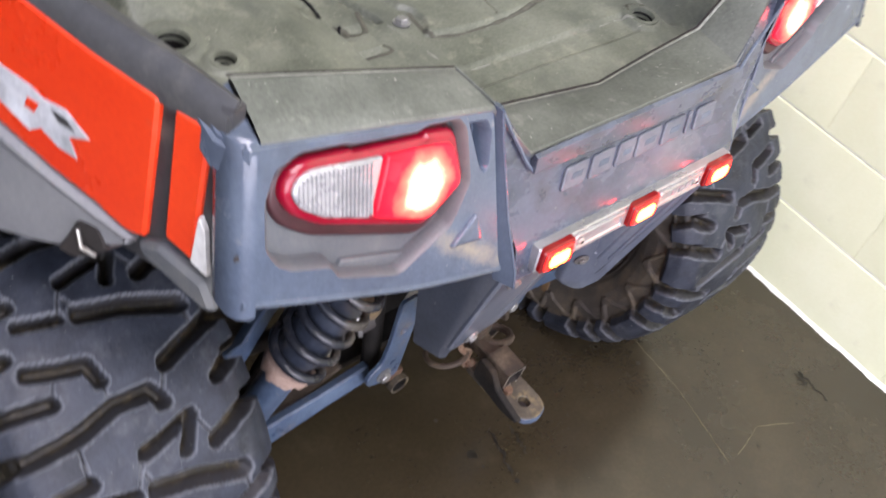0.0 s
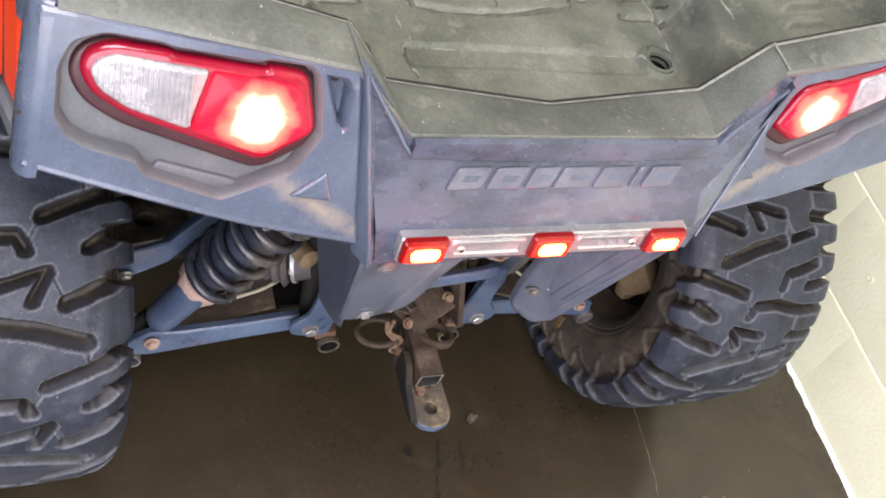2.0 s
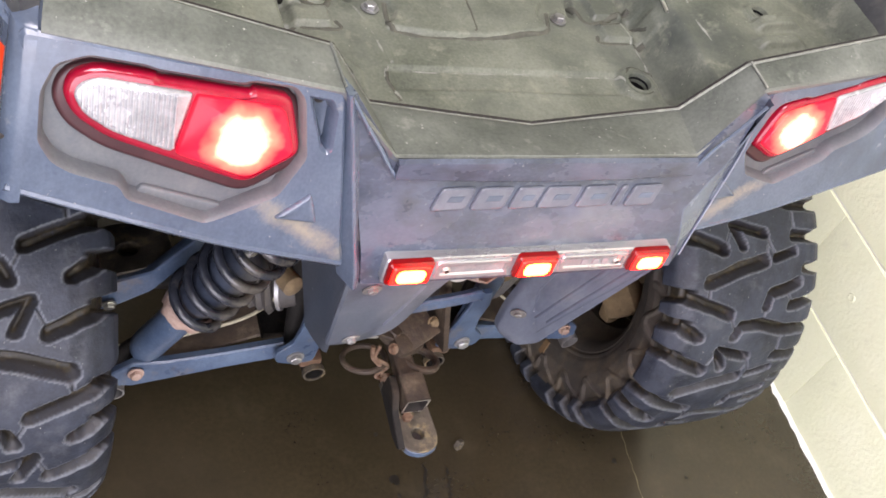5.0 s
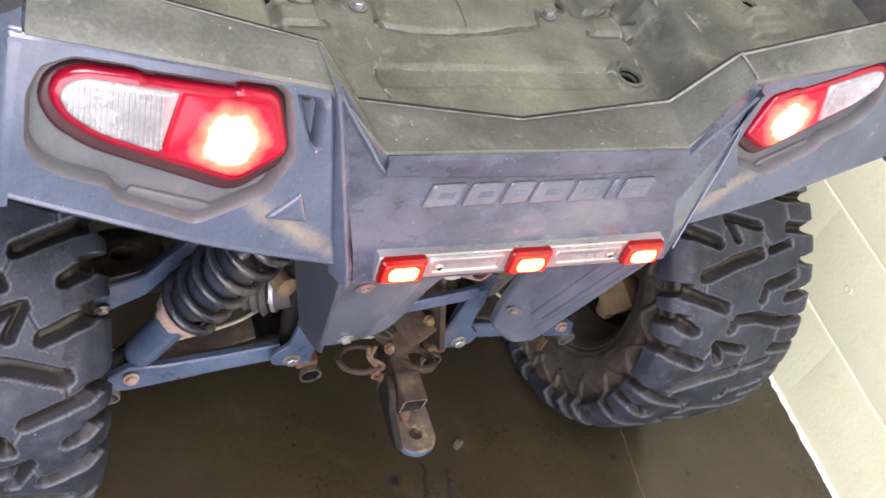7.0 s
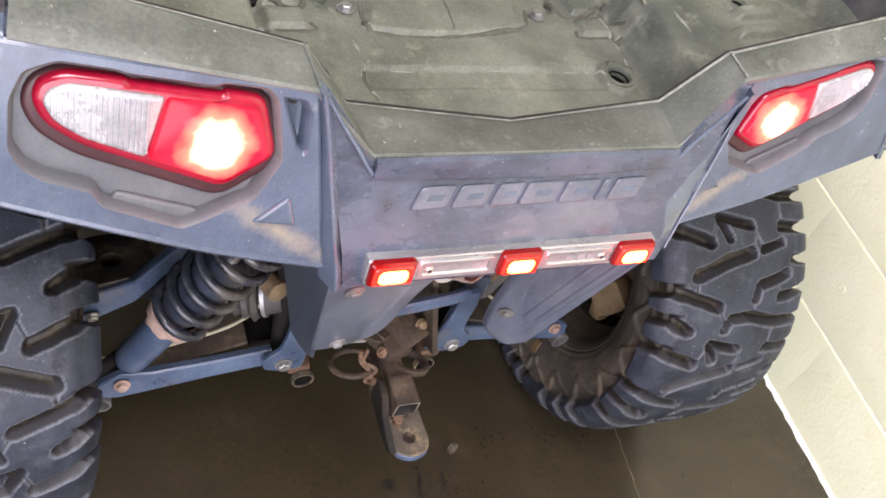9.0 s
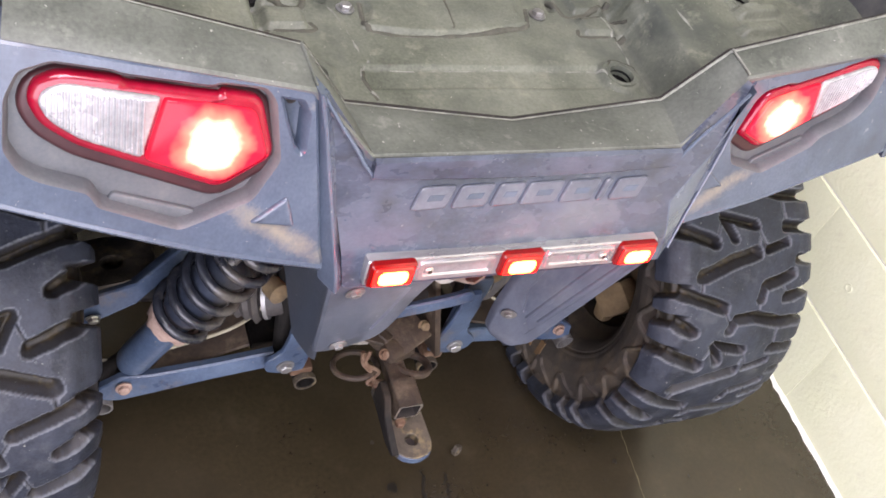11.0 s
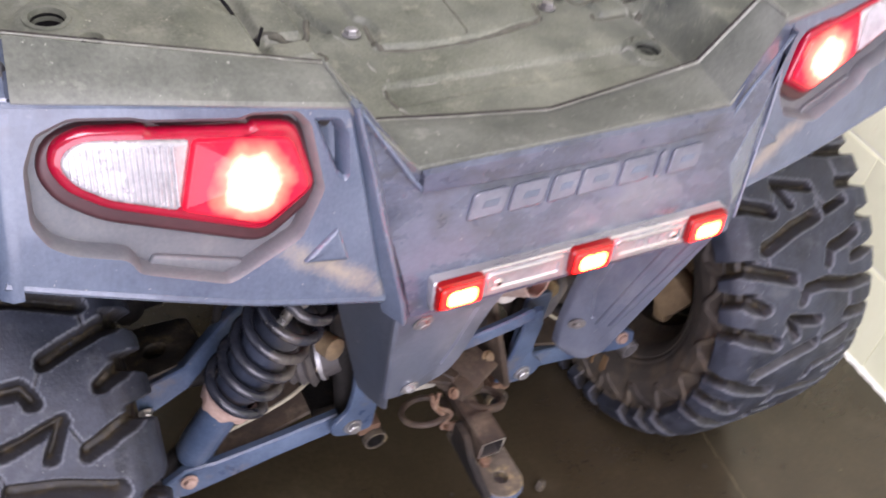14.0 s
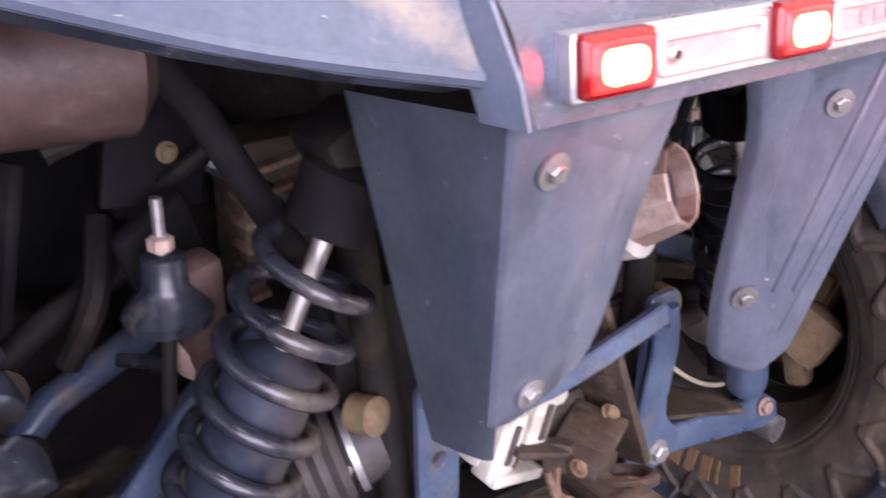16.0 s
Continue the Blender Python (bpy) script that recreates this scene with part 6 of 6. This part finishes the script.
def muffler():
    d = Vector((0.36, -0.82, 0.34)).normalized()
    o = Vector((0.022, 0.139, 0.629))
    m = part("tail_pipe", lathe([(0.030, -0.05), (0.044, -0.012), (0.0435, 0.0), (0.0325, 0.044), (0.031, 0.046), (0.0292, 0.045), (0.0292, 0.02)], o, d, 10, ends=False), EXHAUST, utv, "heat-stained cone-shaped exhaust outlet", smooth=14)
    part("pipe_bore", lathe([(0.029, 0.028), (0.029, 0.0), (0.01, -0.01)], o, d, 24), VOID_BLACK, m)
    part("pipe_rim", lathe([(0.0435, -0.02), (0.049, -0.017), (0.049, 0.005), (0.0437, 0.008)], o, d, 30), FLANGE, m, "pale flange of the exhaust outlet")
    part("muffler_can", lathe([(0.03, -0.14), (0.05, -0.13), (0.055, 0.12), (0.03, 0.14)], (-0.42, 0.3, 0.755), (1, -0.05, -0.02), 36), MUFFLER, utv, "rust-brown muffler")
    part("exhaust_pipe", sweep(curve_pts([(0.0, 0.3, 0.74), (0.03, 0.25, 0.70), (0.02, 0.20, 0.69), (0.0, 0.15, 0.65)], 6), 0.045, 16), EXHAUST, utv)
    # second spring-like hose visible right of the outlet
    pts = []
    for k in range(120):
        a = k * 0.32
        pts.append(Vector((0.10 + 0.0003 * k, 0.22, 0.58 + 0.001 * k)) + Vector((0.026 * math.cos(a), 0.026 * math.sin(a), 0)))
    part("ribbed_hose", sweep(pts, 0.005, 7), BOOT, utv, "ribbed hose")


for side in (-1, 1):
    corner_panel(side)
    tail_light(side)
    fender_corner(side)
    ridge(side) if side < 0 else right_facet()
    side_panel(side)
    skirt(side)
    wheel(side)
    caliper(side)
    shock(side)
    arms(side)
    frame_bracket(side)
panel_band()
emblem(centre_panel())
light_bar()
bed()
cross_frame()
hitch()
muffler()

# ---- small loose things ----
tie = tagged(part("cable_tie", sweep(curve_pts([(-0.292, 0.332, 0.936), (-0.282, 0.318, 0.928), (-0.268, 0.306, 0.908), (-0.256, 0.300, 0.888), (-0.249, 0.301, 0.884), (-0.241, 0.309, 0.896)], 6), 0.002, 6), BLACK),
             "black plastic cable tie lying in the cargo bed", "cable tie")
part("tie_head", block((-0.252, 0.300, 0.884), (0.009, 0.007, 0.007), (0, 0, 20), 0.0015), BLACK, tie)
sc = tagged(part("screw", lathe([(0.0022, 0.0), (0.0022, 0.03), (0.006, 0.03), (0.006, 0.033)], (0.264, 0.296, bed_height(0.264, 0.296) + 0.004), (0.0, 1, 0.15), 10), BRIGHT), "bright screw lying in the cargo bed", "screw")
nut = tagged(part("nut", lathe([(0.006, 0), (0.011, 0.001), (0.0115, 0.009), (0.0105, 0.010), (0.0065, 0.010), (0.006, 0)], (0.236, 0.157, 0.0105), (0.5, -1, 0.25), 6, ends=False), TONGUE, smooth=20), "muddy steel nut lying on the floor", "nut")


def flat_mark(name, poly, material, label, lift=0.0008):
    bm = bmesh.new()
    bm.faces.new(ring(bm, [(x, y, lift) for x, y in poly]))
    return tagged(part(name, bm, material, smooth=0), label, "stain", kind="structure")


def wiggly(a, b, wide, seed, n=14):
    rnd = random.Random(seed)
    a, b = Vector(a), Vector(b)
    d = (b - a).normalized()
    nn = Vector((-d.y, d.x))
    up, dn = [], []
    for k in range(n + 1):
        p = a.lerp(b, k / n) + nn * rnd.uniform(-1, 1) * wide * 0.7
        w = wide * rnd.uniform(0.4, 1.1) * (0.25 if k in (0, n) else 1)
        up.append(tuple(p + nn * w / 2))
        dn.append(tuple(p - nn * w / 2))
    return up + dn[::-1]


def blob(c, r, seed, n=18, sx=1.0):
    rnd = random.Random(seed)
    return [(c[0] + sx * r * rnd.uniform(0.6, 1.2) * math.cos(2 * math.pi * k / n), c[1] + r * rnd.uniform(0.6, 1.2) * math.sin(2 * math.pi * k / n)) for k in range(n)]


for a, b, w, sd in (((0.205, 0.119), (0.193, 0.05), 0.007, 1), ((0.165, 0.134), (0.137, 0.032), 0.008, 2), ((0.868, -0.133), (0.862, -0.222), 0.006, 5), ((0.868, -0.14), (0.845, -0.165), 0.016, 6)):
    flat_mark("floor_streak", wiggly(a, b, w, sd), STAIN, "dark streak on the concrete floor")
for c, r, sd in (((0.1, 0.108), 0.011, 3), ((0.135, 0.02), 0.006, 4), ((0.555, 0.078), 0.006, 7), ((0.7, 0.02), 0.004, 8), ((0.09, 0.2), 0.005, 9), ((0.1, 0.077), 0.004, 10), ((0.62, -0.2), 0.004, 12)):
    flat_mark("floor_spot", blob(c, r, sd), STAIN, "dark oily spot on the concrete floor")
for a, b, w, sd in (((0.6, 0.15), (0.579, -0.02), 0.0018, 21), ((0.579, -0.02), (0.53, -0.19), 0.0018, 22), ((0.56, -0.19), (0.66, -0.17), 0.0018, 23), ((0.66, -0.17), (0.74, -0.21), 0.0018, 24)):
    flat_mark("floor_hairline", wiggly(a, b, w, sd), CRACK, "pale hairline crack in the concrete floor")

# ---- blocks of the wall, and the caulk line at its foot ----
rnd = random.Random(11)
COURSES = [(0.0, 0.205)] + [(0.205 + 0.199 * k, 0.205 + 0.199 * (k + 1)) for k in range(16)]


def block_mesh(high, seed):
    r = random.Random(seed)
    g = 0.0045
    gy = 0.0007
    bm = bmesh.new()
    ny, nz = 12, 6
    vs = [[bm.verts.new((-0.0 + r.uniform(-0.0006, 0.0006), gy + (0.406 - 2 * gy) * i / ny, g + (high - 2 * g) * j / nz)) for j in range(nz + 1)] for i in range(ny + 1)]
    for i in range(ny):
        for j in range(nz):
            bm.faces.new((vs[i][j], vs[i + 1][j], vs[i + 1][j + 1], vs[i][j + 1]))
    rim = [vs[i][0] for i in range(ny + 1)] + [vs[ny][j] for j in range(1, nz + 1)] + [vs[i][nz] for i in range(ny - 1, -1, -1)] + [vs[0][j] for j in range(nz - 1, 0, -1)]
    back = [bm.verts.new((0.008, 0.203 + (v.co.y - 0.203) * 1.008, high / 2 + (v.co.z - high / 2) * 1.02)) for v in rim]
    for v in rim:
        v.co.x += 0.0018
    bridge(bm, rim, back)
    tidy(bm)
    me = bpy.data.meshes.new("block")
    bm.to_mesh(me)
    bm.free()
    me.materials.append(PAINT)
    me.shade_smooth()
    me.set_sharp_from_angle(angle=radians(50))
    return me


MESHES = {h: [block_mesh(h, 30 + k) for k in range(4)] for h in (0.205, 0.199)}
far = bmesh.new()
for n, (z0, z1) in enumerate(COURSES):
    h = 0.205 if n == 0 else 0.199
    first = 0.146 - 0.406 * 8 + (0.203 if n % 2 else 0)
    for k in range(21):
        y = first + 0.406 * k
        if y > 4.7 or y < -2.85:
            continue
        if -1.2 < y < 2.2 and z0 < 1.4:
            ob = new("block", rnd.choice(MESHES[h]))
            ob.parent = wall
            ob.location = (WALL_X, y, z0)
        else:
            me = MESHES[h][k % 4]
            base = len(far.verts)
            far.from_mesh(me)
            far.verts.ensure_lookup_table()
            for v in far.verts[base:]:
                v.co += Vector((WALL_X, y, z0))
rest = part("block_courses", far, PAINT, wall)
tagged(rest, kind="stuff")
part("chip", lathe([(0.011, 0.0), (0.008, 0.0014), (0.0045, 0.0002)], (WALL_X + 0.0005, 0.212, 0.307), (-1, 0, 0), 7), PAINT, wall)
bm = bmesh.new()
rows = []
for k in range(241):
    y = -1.6 + k * 0.0166
    w = 0.006 + 0.004 * noise.noise((y * 14, 3, 0)) + 0.004 * noise.noise((y * 60, 9, 0))
    h = 0.005 + 0.003 * noise.noise((y * 30, 5, 1))
    rows.append([bm.verts.new(q) for q in ((WALL_X + 0.003, y, h + 0.004), (WALL_X - w * 0.5, y, h), (WALL_X - w, y, 0.0005))])
for a, b in zip(rows, rows[1:]):
    for k in range(2):
        bm.faces.new((a[k], a[k + 1], b[k + 1], b[k]))
tagged(part("baseboard_caulk", tidy(bm), JOINT, smooth=80), "uneven white caulk line along the wall foot", "caulk", kind="structure").matrix_world = WALL_TURN
